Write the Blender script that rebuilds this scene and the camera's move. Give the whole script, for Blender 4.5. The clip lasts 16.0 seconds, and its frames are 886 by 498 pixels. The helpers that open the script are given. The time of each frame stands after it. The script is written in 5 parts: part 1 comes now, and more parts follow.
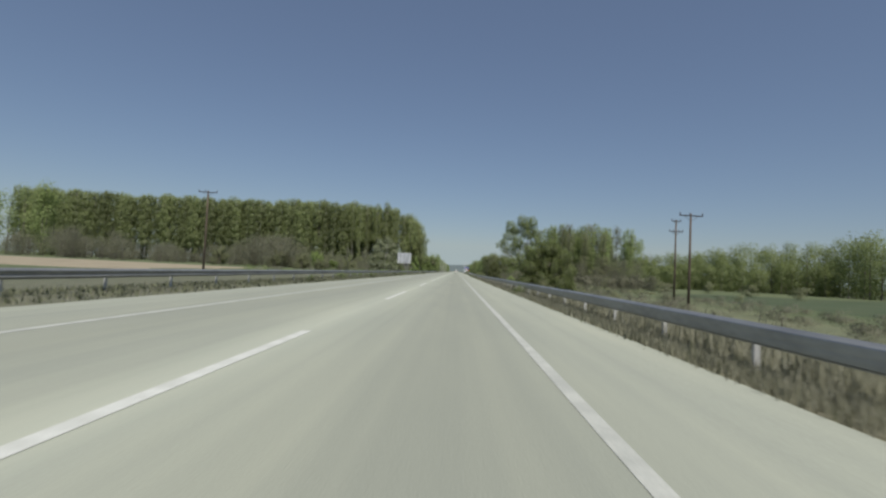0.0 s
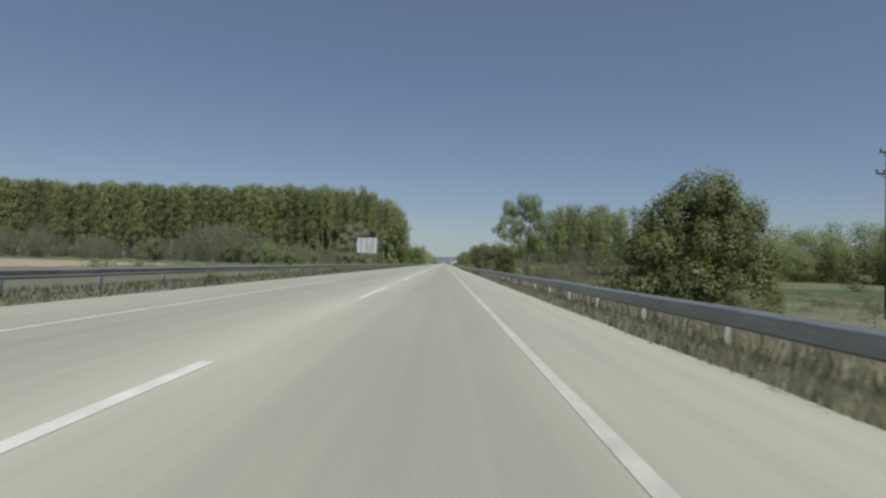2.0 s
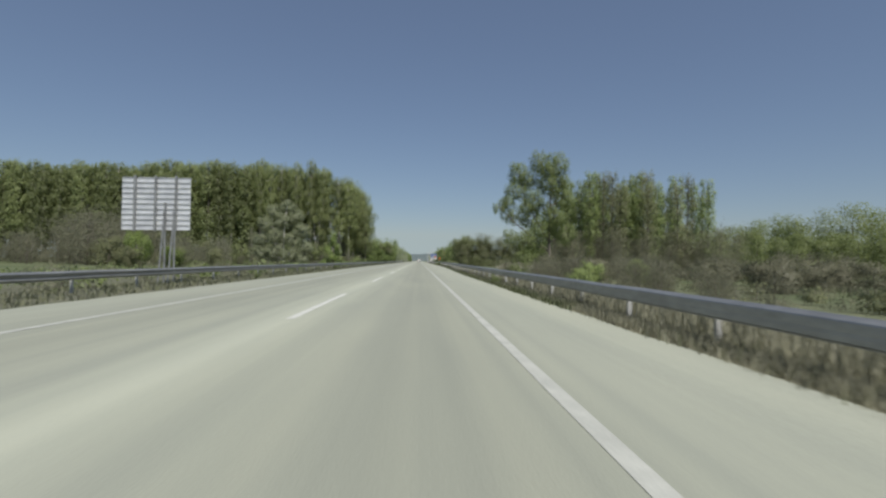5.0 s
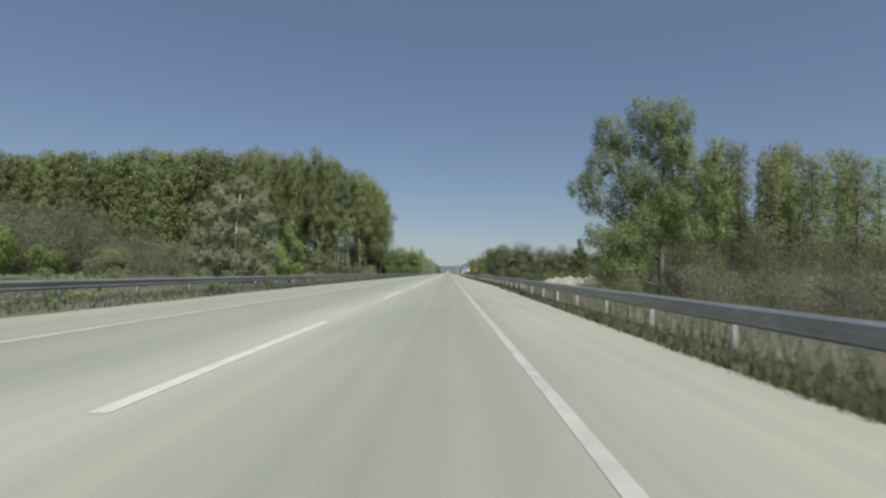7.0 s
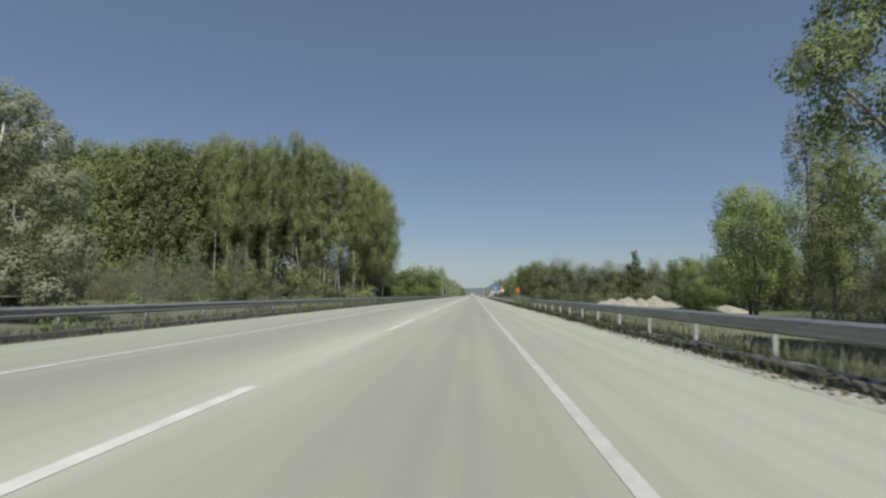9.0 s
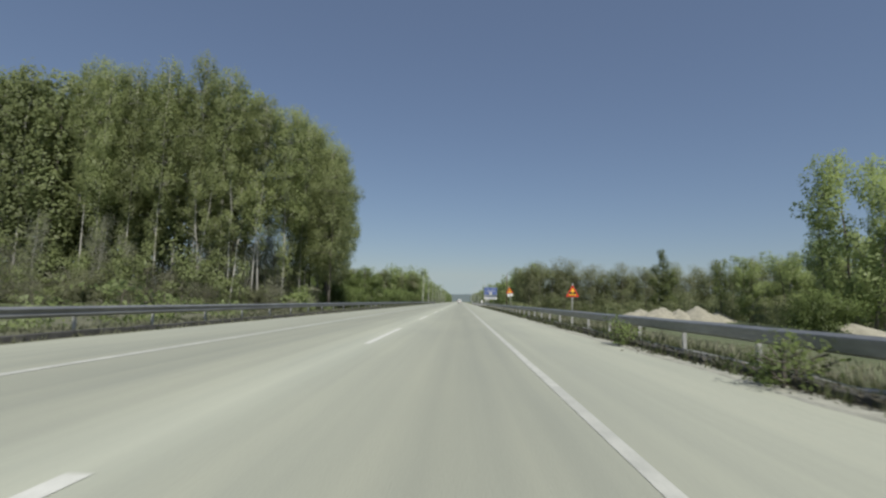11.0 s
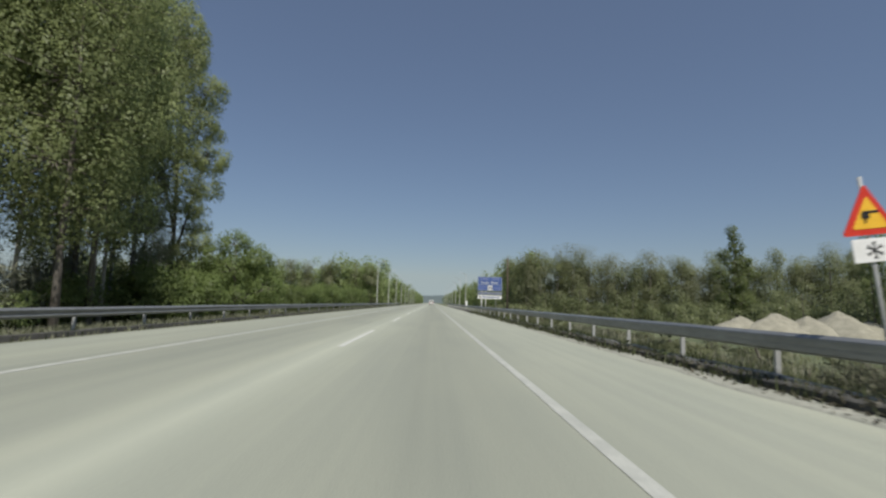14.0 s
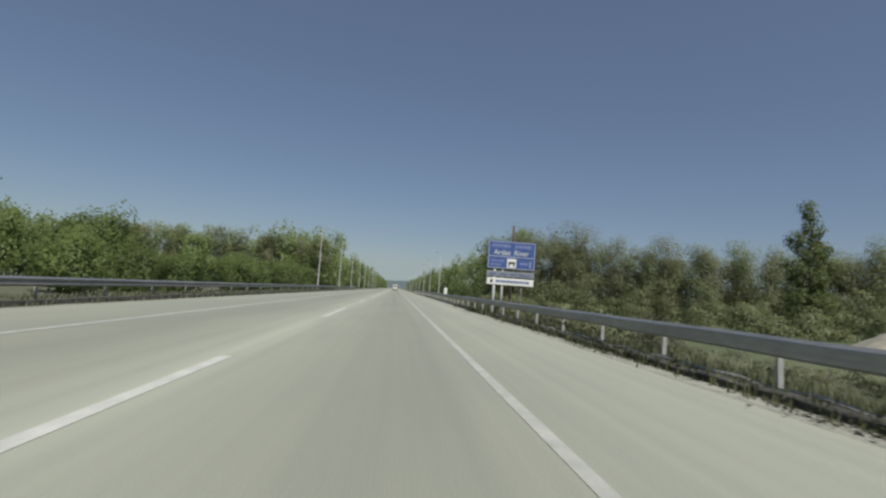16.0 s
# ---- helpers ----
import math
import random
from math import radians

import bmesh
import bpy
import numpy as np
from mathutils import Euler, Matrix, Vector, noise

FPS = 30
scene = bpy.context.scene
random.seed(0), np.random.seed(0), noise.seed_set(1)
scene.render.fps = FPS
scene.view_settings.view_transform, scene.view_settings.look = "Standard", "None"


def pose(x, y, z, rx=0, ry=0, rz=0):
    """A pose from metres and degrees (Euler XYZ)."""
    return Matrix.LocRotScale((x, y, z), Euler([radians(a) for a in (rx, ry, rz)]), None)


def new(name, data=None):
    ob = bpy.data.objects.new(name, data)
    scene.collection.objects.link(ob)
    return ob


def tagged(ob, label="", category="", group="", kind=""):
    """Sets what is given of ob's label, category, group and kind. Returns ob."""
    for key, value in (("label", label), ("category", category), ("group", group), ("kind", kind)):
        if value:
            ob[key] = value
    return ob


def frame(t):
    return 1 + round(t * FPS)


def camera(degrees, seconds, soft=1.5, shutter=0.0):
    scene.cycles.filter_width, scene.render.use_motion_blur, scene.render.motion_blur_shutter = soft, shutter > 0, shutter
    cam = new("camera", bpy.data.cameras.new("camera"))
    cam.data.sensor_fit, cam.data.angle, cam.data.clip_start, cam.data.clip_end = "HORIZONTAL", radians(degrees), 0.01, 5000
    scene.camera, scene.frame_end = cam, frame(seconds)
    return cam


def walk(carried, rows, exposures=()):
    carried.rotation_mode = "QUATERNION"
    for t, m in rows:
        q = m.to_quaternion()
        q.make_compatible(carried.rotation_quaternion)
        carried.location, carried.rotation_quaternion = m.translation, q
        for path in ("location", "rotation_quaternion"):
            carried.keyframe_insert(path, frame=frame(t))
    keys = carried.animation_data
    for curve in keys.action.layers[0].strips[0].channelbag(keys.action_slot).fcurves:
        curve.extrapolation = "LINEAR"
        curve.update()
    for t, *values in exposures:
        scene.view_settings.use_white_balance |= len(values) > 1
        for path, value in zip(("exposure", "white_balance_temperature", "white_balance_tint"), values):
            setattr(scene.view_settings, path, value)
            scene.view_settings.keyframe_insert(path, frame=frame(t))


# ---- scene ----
# ---- camera and its way along the road ----
cam = camera(81.0, 16.0, soft=2.4, shutter=0.12)
PATH = [
    (0, 0.142, 0.00, 1.472, 2.386, -2.702),
    (0.5, 0.140, 10.00, 1.233, 2.250, -2.049),
    (1, 0.143, 19.81, 0.705, 1.495, -1.233),
    (1.5, 0.202, 29.59, 0.531, 1.330, -1.396),
    (2, 0.165, 39.32, 0.060, 1.572, -1.593),
    (2.5, 0.146, 49.34, 0.009, 1.345, -1.340),
    (3, 0.097, 59.23, -0.809, 1.830, -1.322),
    (3.5, 0.071, 69.07, -1.506, 1.966, -2.000),
    (4, 0.049, 78.94, -1.822, 1.598, -1.274),
    (4.5, 0.058, 88.88, -2.742, 1.292, -0.494),
    (7, 0.325, 141.28, 0.632, 2.601, -1.239),
    (7.5, 0.354, 151.74, 2.457, 4.423, -0.884),
    (8, 0.363, 162.18, 3.622, 5.047, -0.918),
    (8.5, 0.355, 172.54, 3.521, 4.920, -0.732),
    (11, -0.022, 221.77, 1.878, 5.693, -1.574),
    (11.5, -0.090, 231.28, 0.804, 5.575, -1.667),
    (12, -0.139, 240.55, 0.117, 5.609, -2.119),
    (12.5, -0.141, 249.76, -0.234, 5.591, -2.132),
    (13, -0.159, 258.78, -0.353, 5.755, -1.826),
    (13.5, -0.151, 267.51, -0.580, 5.822, -1.674),
    (14, -0.147, 276.06, -1.240, 5.925, -1.602),
    (14.5, -0.141, 284.69, -2.264, 6.030, -2.244),
    (15, -0.120, 292.59, -3.263, 5.853, -2.645),
    (15.5, -0.060, 300.31, -4.387, 5.585, -3.214),
    (16, -0.047, 307.19, -5.217, 4.626, -4.032),
]
EYE = 1.175
EXPOSURES = [(0.0, 0.0), (4.5, 0.02), (7.0, 0.1), (8.5, 0.1), (11.0, 0.06), (12.5, 0.02), (14.0, -0.03), (15.0, -0.09), (16.0, -0.11)]
walk(cam, [(t, pose(x, y, EYE, 90 + pitch, roll, yaw)) for t, x, y, yaw, pitch, roll in PATH], EXPOSURES)

# ---- daylight: clear spring sky, sun high behind and to one side ----
SUN_EL, SUN_AZ = 54.0, 160.0      # degrees; azimuth clockwise from +y
scene.view_settings.exposure = 0.0
world = bpy.data.worlds.new("sky")
world.use_nodes = True
scene.world = world
wn = world.node_tree.nodes
sky = wn.new("ShaderNodeTexSky")
sky.sky_type, sky.sun_disc = "NISHITA", False
sky.sun_elevation, sky.sun_rotation = radians(SUN_EL), radians(SUN_AZ)
sky.air_density, sky.dust_density, sky.ozone_density = 1.0, 0.5, 2.0
wn["Background"].inputs["Strength"].default_value = 0.08
veil = wn.new("ShaderNodeMix")            # thin spring haze over the clear sky
veil.data_type, veil.inputs["Factor"].default_value = "RGBA", 0.36
veil.inputs["B"].default_value = (2.0, 2.56, 3.95, 1)
tc, split, floor_z, join = (wn.new("ShaderNode" + k) for k in ("TexCoord", "SeparateXYZ", "Math", "CombineXYZ"))
floor_z.operation, floor_z.inputs[1].default_value = "MAXIMUM", 0.05     # the pale band at the horizon lies behind the woods
world.node_tree.links.new(tc.outputs["Generated"], split.inputs[0])
world.node_tree.links.new(split.outputs["Z"], floor_z.inputs[0])
world.node_tree.links.new(split.outputs["X"], join.inputs["X"])
world.node_tree.links.new(split.outputs["Y"], join.inputs["Y"])
world.node_tree.links.new(floor_z.outputs[0], join.inputs["Z"])
world.node_tree.links.new(join.outputs[0], sky.inputs["Vector"])
world.node_tree.links.new(sky.outputs["Color"], veil.inputs["A"])
world.node_tree.links.new(veil.outputs["Result"], wn["Background"].inputs["Color"])
sun = new("sun", bpy.data.lights.new("sun", "SUN"))
sun.data.energy, sun.data.angle, sun.data.color = 4.6, radians(0.6), (1.0, 0.955, 0.885)
a, e = radians(SUN_AZ), radians(SUN_EL)
to_sun = Vector((math.sin(a) * math.cos(e), math.cos(a) * math.cos(e), math.sin(e)))
sun.rotation_euler = to_sun.to_track_quat("Z", "Y").to_euler()


# ---- materials ----
def material(name, rough=0.8, metal=0.0):
    m = bpy.data.materials.new(name)
    m.use_nodes = True
    b = m.node_tree.nodes["Principled BSDF"]
    b.inputs["Roughness"].default_value, b.inputs["Metallic"].default_value = rough, metal
    return m, m.node_tree.nodes, m.node_tree.links, b


def put(nodes, kind, **values):
    n = nodes.new(kind)
    for key, value in values.items():
        n.inputs[key.replace("_", " ")].default_value = value
    return n


def coords(nodes, links, scale=(1, 1, 1)):
    tc = nodes.new("ShaderNodeTexCoord")
    mp = nodes.new("ShaderNodeMapping")
    mp.inputs["Scale"].default_value = scale
    links.new(tc.outputs["Object"], mp.inputs["Vector"])
    return mp.outputs["Vector"]


def noise_ramp(nodes, links, vec, scale, stops, detail=6.0):
    """A noise of that scale through a colour ramp."""
    n = put(nodes, "ShaderNodeTexNoise", Scale=scale, Detail=detail)
    links.new(vec, n.inputs["Vector"])
    r = nodes.new("ShaderNodeValToRGB")
    while len(r.color_ramp.elements) < len(stops):
        r.color_ramp.elements.new(0.5)
    for el, (p, col) in zip(r.color_ramp.elements, stops):
        el.position, el.color = p, (*col, 1)
    links.new(n.outputs["Fac"], r.inputs["Fac"])
    return r.outputs["Color"], n.outputs["Fac"]


def blend(nodes, links, a, b, fac, mode="MIX"):
    m = nodes.new("ShaderNodeMix")
    m.data_type, m.blend_type = "RGBA", mode
    for sock, v in ((m.inputs["Factor"], fac), (m.inputs["A"], a), (m.inputs["B"], b)):
        if isinstance(v, bpy.types.NodeSocket):
            links.new(v, sock)
        else:
            sock.default_value = v if isinstance(v, (int, float)) else (*v, 1)
    return m.outputs["Result"]


def bump(nodes, links, b, height, strength, distance):
    n = put(nodes, "ShaderNodeBump", Strength=strength, Distance=distance)
    links.new(height, n.inputs["Height"])
    links.new(n.outputs["Normal"], b.inputs["Normal"])


def surface(name, c1, c2, scale=3.0, rough=0.8, metal=0.0, relief=0.02, fine=40.0, stretch=(1, 1, 1), lo=0.35, hi=0.65):
    """A two-tone surface: broad mottling, fine grain and relief."""
    m, n, l, b = material(name, rough, metal)
    vec = coords(n, l, stretch)
    col, _ = noise_ramp(n, l, vec, scale, [(lo, c1), (hi, c2)])
    grain, g = noise_ramp(n, l, vec, scale * fine / 3.0, [(0.3, (0.75, 0.75, 0.75)), (0.7, (1.1, 1.1, 1.1))], 3.0)
    l.new(blend(n, l, col, grain, 0.6, "MULTIPLY"), b.inputs["Base Color"])
    bump(n, l, b, g, 0.5, relief)
    return m


def foliage(name, dark, light, through_share=0.35):
    """Leaves: colour varies from leaf to leaf and from tree to tree; some light passes through."""
    m = bpy.data.materials.new(name)
    m.use_nodes = True
    n, l = m.node_tree.nodes, m.node_tree.links
    n.remove(n["Principled BSDF"])
    geo, info = n.new("ShaderNodeNewGeometry"), n.new("ShaderNodeObjectInfo")
    base = blend(n, l, dark, light, geo.outputs["Random Per Island"])
    hsv = n.new("ShaderNodeHueSaturation")
    rng = put(n, "ShaderNodeMapRange", To_Min=0.82, To_Max=1.2)
    l.new(info.outputs["Random"], rng.inputs["Value"])
    l.new(rng.outputs["Result"], hsv.inputs["Value"])
    l.new(base, hsv.inputs["Color"])
    d, t = n.new("ShaderNodeBsdfDiffuse"), n.new("ShaderNodeBsdfTranslucent")
    g = put(n, "ShaderNodeBsdfGlossy", Roughness=0.45, Color=(0.5, 0.5, 0.5, 1))
    l.new(hsv.outputs["Color"], d.inputs["Color"])
    l.new(hsv.outputs["Color"], t.inputs["Color"])
    mix, mix2 = put(n, "ShaderNodeMixShader", Fac=through_share), put(n, "ShaderNodeMixShader", Fac=0.02)
    l.new(d.outputs[0], mix.inputs[1])
    l.new(t.outputs[0], mix.inputs[2])
    l.new(mix.outputs[0], mix2.inputs[1])
    l.new(g.outputs[0], mix2.inputs[2])
    l.new(mix2.outputs[0], n["Material Output"].inputs["Surface"])
    return m


def asphalt_material():
    """Pale worn asphalt: traffic bands along the lane, patches, stone grain."""
    m, n, l, b = material("pale_asphalt", 0.85)
    vec = coords(n, l)
    long_vec = coords(n, l, (1.0, 0.006, 1.0))
    bands, _ = noise_ramp(n, l, long_vec, 2.6, [(0.3, (0.350, 0.364, 0.294)), (0.5, (0.378, 0.391, 0.312)), (0.7, (0.404, 0.415, 0.328))], 4.0)
    patches, _ = noise_ramp(n, l, coords(n, l, (1.0, 0.18, 1.0)), 0.7, [(0.35, (0.945, 0.95, 0.955)), (0.65, (1.04, 1.035, 1.02))], 8.0)
    grain, g = noise_ramp(n, l, vec, 70.0, [(0.3, (0.72, 0.72, 0.72)), (0.7, (1.15, 1.15, 1.15))], 2.0)
    sep = n.new("ShaderNodeSeparateXYZ")          # polished wheel tracks, a pale seam along the dashes, and some windscreen glare coloured in
    l.new(vec, sep.inputs[0])
    wob = put(n, "ShaderNodeTexNoise", Scale=0.5, Detail=3.0)
    l.new(long_vec, wob.inputs["Vector"])
    shift = n.new("ShaderNodeMath")
    shift.operation = "ADD"
    l.new(sep.outputs["X"], shift.inputs[0])
    l.new(wob.outputs["Fac"], shift.inputs[1])
    rng = put(n, "ShaderNodeMapRange", From_Min=-9.5, From_Max=5.5)
    l.new(shift.outputs[0], rng.inputs["Value"])
    ramp = n.new("ShaderNodeValToRGB")
    tracks = [(-9.0, 1.12), (-6.3, 1.0), (-4.6, 0.94), (-2.9, 1.1), (-2.0, 1.38), (-1.3, 1.14), (0.2, 0.95), (1.2, 0.97), (2.2, 1.1), (4.0, 1.2)]
    while len(ramp.color_ramp.elements) < len(tracks):
        ramp.color_ramp.elements.new(0.5)
    for el, (x, k) in zip(ramp.color_ramp.elements, tracks):
        el.position, el.color = (x + 9.5) / 15.0, (0.765 * k, 0.775 * k, 0.785 * k, 1)
    l.new(rng.outputs["Result"], ramp.inputs["Fac"])
    col = blend(n, l, blend(n, l, bands, patches, 1.0, "MULTIPLY"), ramp.outputs["Color"], 1.0, "MULTIPLY")
    l.new(blend(n, l, col, grain, 0.6, "MULTIPLY"), b.inputs["Base Color"])
    bump(n, l, b, g, 0.35, 0.006)
    return m


def ground_material():
    """Rough meadow: dry and green grass, bare earth."""
    m, n, l, b = material("meadow_ground", 0.95)
    vec = coords(n, l)
    a1, _ = noise_ramp(n, l, vec, 0.05, [(0.4, (0.085, 0.112, 0.048)), (0.6, (0.13, 0.148, 0.075))])
    sep = n.new("ShaderNodeSeparateXYZ")          # dry mown strip beside the lane, greener down the slope
    l.new(vec, sep.inputs[0])
    strip = n.new("ShaderNodeMapRange")
    strip.inputs["From Min"].default_value, strip.inputs["From Max"].default_value = 38.0, 7.0
    l.new(sep.outputs["X"], strip.inputs["Value"])
    near = n.new("ShaderNodeMath")
    near.operation = "GREATER_THAN"
    near.inputs[1].default_value = 0.0
    l.new(sep.outputs["X"], near.inputs[0])
    both = n.new("ShaderNodeMath")
    both.operation = "MULTIPLY"
    l.new(strip.outputs["Result"], both.inputs[0])
    l.new(near.outputs[0], both.inputs[1])
    along = n.new("ShaderNodeMapRange")           # the ground is less dry where the shoulder widens
    along.inputs["From Min"].default_value, along.inputs["From Max"].default_value, along.inputs["To Min"].default_value = 205.0, 165.0, 0.5
    l.new(sep.outputs["Y"], along.inputs["Value"])
    dry = n.new("ShaderNodeMath")
    dry.operation = "MULTIPLY"
    l.new(both.outputs[0], dry.inputs[0])
    l.new(along.outputs["Result"], dry.inputs[1])
    a1 = blend(n, l, a1, (0.215, 0.205, 0.15), dry.outputs[0])
    far = n.new("ShaderNodeMapRange")             # dull trodden strip along the far rail
    far.inputs["From Min"].default_value, far.inputs["From Max"].default_value = -60.0, -24.0
    l.new(sep.outputs["X"], far.inputs["Value"])
    other = n.new("ShaderNodeMath")
    other.operation = "LESS_THAN"
    other.inputs[1].default_value = 0.0
    l.new(sep.outputs["X"], other.inputs[0])
    dull = n.new("ShaderNodeMath")
    dull.operation = "MULTIPLY"
    l.new(far.outputs["Result"], dull.inputs[0])
    l.new(other.outputs[0], dull.inputs[1])
    a1 = blend(n, l, a1, (0.132, 0.134, 0.095), dull.outputs[0])
    a2, _ = noise_ramp(n, l, vec, 0.9, [(0.35, (0.82, 0.86, 0.8)), (0.65, (1.12, 1.1, 1.04))])
    a3, g = noise_ramp(n, l, vec, 14.0, [(0.3, (0.78, 0.78, 0.78)), (0.7, (1.15, 1.15, 1.12))])
    col = blend(n, l, blend(n, l, a1, a2, 1.0, "MULTIPLY"), a3, 0.8, "MULTIPLY")
    l.new(col, b.inputs["Base Color"])
    bump(n, l, b, g, 0.8, 0.08)
    return m


ASPHALT = asphalt_material()
GROUND = ground_material()
PAINT = surface("worn_road_paint", (0.50, 0.51, 0.46), (0.60, 0.61, 0.56), 2.5, 0.75, relief=0.003, fine=60)
PAINT_EDGE = surface("thin_road_paint", (0.385, 0.395, 0.355), (0.47, 0.48, 0.43), 2.5, 0.75, relief=0.003, fine=60)
GRAVEL = surface("dusty_gravel", (0.28, 0.285, 0.235), (0.37, 0.372, 0.31), 2.0, 0.95, relief=0.03, fine=30)
STEEL = surface("galvanised_steel", (0.25, 0.258, 0.256), (0.32, 0.328, 0.324), 1.6, 0.42, 0.5, relief=0.002, fine=20, stretch=(1, 0.3, 1))
POST_STEEL = surface("dull_galvanised_post", (0.36, 0.365, 0.355), (0.46, 0.465, 0.45), 4.0, 0.6, 0.2, relief=0.003)
ALU = surface("bare_aluminium_panel", (0.52, 0.54, 0.57), (0.66, 0.68, 0.70), 2.0, 0.45, 0.3, relief=0.002)
WHITE = surface("white_enamel", (0.74, 0.74, 0.71), (0.82, 0.82, 0.80), 4.0, 0.45, relief=0.001)
FADED = surface("faded_sign_print", (0.16, 0.2, 0.4), (0.24, 0.28, 0.47), 3.0, 0.5, relief=0.001)
GREY_PANEL = surface("dull_grey_panel", (0.2, 0.22, 0.26), (0.28, 0.3, 0.34), 2.0, 0.5, relief=0.002)
BLUE = surface("blue_sign_sheeting", (0.05, 0.095, 0.27), (0.065, 0.115, 0.31), 3.0, 0.4, relief=0.001)
RED = surface("red_sign_sheeting", (0.55, 0.035, 0.02), (0.62, 0.05, 0.03), 4.0, 0.4, relief=0.001)
YELLOW = surface("yellow_sign_sheeting", (0.78, 0.44, 0.03), (0.85, 0.5, 0.05), 4.0, 0.4, relief=0.001)
BLACK = surface("black_print", (0.012, 0.012, 0.012), (0.025, 0.025, 0.025), 4.0, 0.5, relief=0.001)
POLE_WOOD = surface("weathered_pole_wood", (0.055, 0.042, 0.032), (0.12, 0.09, 0.065), 6.0, 0.9, relief=0.01, stretch=(1, 1, 0.08))
IRON = surface("dark_iron", (0.03, 0.03, 0.03), (0.06, 0.055, 0.05), 5.0, 0.6, 0.5, relief=0.002)
PORCELAIN = surface("brown_porcelain", (0.06, 0.03, 0.02), (0.09, 0.05, 0.03), 6.0, 0.25, relief=0.001)
KERB_TOP = surface("pale_concrete_edging", (0.27, 0.27, 0.245), (0.4, 0.4, 0.37), 3.0, 0.9, relief=0.01)
DEBRIS = foliage("dark_leaf_litter", (0.06, 0.057, 0.042), (0.13, 0.122, 0.09), 0.2)
KERB = surface("dark_asphalt_berm", (0.05, 0.05, 0.045), (0.09, 0.088, 0.078), 3.0, 0.9, relief=0.02)
SAND = surface("pale_river_sand", (0.25, 0.24, 0.185), (0.335, 0.32, 0.25), 0.8, 0.95, relief=0.06, fine=24)
EARTH = surface("ploughed_earth", (0.26, 0.22, 0.15), (0.33, 0.285, 0.195), 0.2, 0.95, relief=0.1, fine=40)
FIELD = surface("young_crop", (0.046, 0.07, 0.026), (0.066, 0.086, 0.036), 0.12, 0.95, relief=0.1, fine=40)
BARK = surface("grey_bark", (0.10, 0.085, 0.07), (0.19, 0.17, 0.145), 4.0, 0.9, relief=0.02, stretch=(1, 1, 0.25))
WHITE_BARK = surface("white_poplar_bark", (0.5, 0.49, 0.45), (0.68, 0.67, 0.62), 1.2, 0.8, relief=0.01, stretch=(1, 1, 0.3))
PALE_BARK = surface("pale_poplar_bark", (0.30, 0.29, 0.26), (0.52, 0.51, 0.46), 1.2, 0.85, relief=0.015, stretch=(1, 1, 0.3))
LEAF = foliage("poplar_leaf", (0.275, 0.321, 0.142), (0.322, 0.366, 0.170), 0.6)
LEAF_PLANT = foliage("plantation_leaf", (0.255, 0.3, 0.138), (0.285, 0.33, 0.152), 0.6)
LEAF_BUSH = foliage("bush_leaf", (0.138, 0.178, 0.063), (0.196, 0.236, 0.092), 0.6)
LEAF_JUNIPER = foliage("juniper_leaf", (0.127, 0.149, 0.061), (0.165, 0.185, 0.079), 0.6)
LEAF_WOOD = foliage("mixed_wood_leaf", (0.215, 0.245, 0.118), (0.265, 0.295, 0.15), 0.6)
LEAF_YOUNG = foliage("young_leaf", (0.25, 0.325, 0.11), (0.31, 0.385, 0.145), 0.6)
LEAF_SOFT = foliage("spring_leaf", (0.258, 0.322, 0.130), (0.318, 0.382, 0.162), 0.6)
LEAF_TALL = foliage("tall_poplar_leaf", (0.228, 0.282, 0.118), (0.285, 0.34, 0.148), 0.6)
LEAF_ROUND = foliage("round_tree_leaf", (0.185, 0.228, 0.088), (0.25, 0.292, 0.122), 0.6)
LEAF_DARK = foliage("dark_leaf", (0.169, 0.208, 0.083), (0.227, 0.267, 0.114), 0.6)
LEAF_SILVER = foliage("silver_leaf", (0.33, 0.37, 0.23), (0.425, 0.46, 0.305), 0.55)
LEAF_BRIGHT = foliage("bright_leaf", (0.175, 0.235, 0.080), (0.230, 0.290, 0.110), 0.6)
TWIG = foliage("bare_twig", (0.19, 0.193, 0.13), (0.25, 0.252, 0.175), 0.5)
BUD = foliage("budding_leaf", (0.222, 0.240, 0.132), (0.288, 0.306, 0.174), 0.6)
WEED = foliage("green_weed_blade", (0.135, 0.165, 0.075), (0.185, 0.215, 0.1), 0.6)
TWIG_PALE = foliage("pale_twig", (0.19, 0.20, 0.135), (0.28, 0.29, 0.205), 0.4)
STRAW = foliage("dry_grass_blade", (0.280, 0.280, 0.202), (0.336, 0.334, 0.246), 0.6)
GRASS = foliage("green_grass_blade", (0.185, 0.2, 0.12), (0.235, 0.25, 0.155), 0.6)
# aerial haze is mixed into the wooded hill's colour as blue-grey
HAZED_HILL = surface("hazed_wooded_hill", (0.095, 0.125, 0.125), (0.12, 0.15, 0.145), 0.02, 1.0, relief=0.5)


# ---- mesh helpers ----
def mesh_of(name, verts, faces, mat, smooth=False):
    me = bpy.data.meshes.new(name)
    me.from_pydata([tuple(v) for v in verts], [], [tuple(f) for f in faces])
    if mat:
        me.materials.append(mat)
    if smooth:
        me.polygons.foreach_set("use_smooth", [True] * len(me.polygons))
    me.update()
    return me


def part(name, me, parent=None, label="", at=None, kind=""):
    ob = new(name, me)
    ob.parent = parent
    if at is not None:
        ob.matrix_basis = at
    return tagged(ob, label, kind=kind)


def thing(name, label, category, at, group="", kind=""):
    ob = new(name)
    ob.empty_display_size = 0.2
    ob.matrix_basis = at
    return tagged(ob, label, category, group, kind)


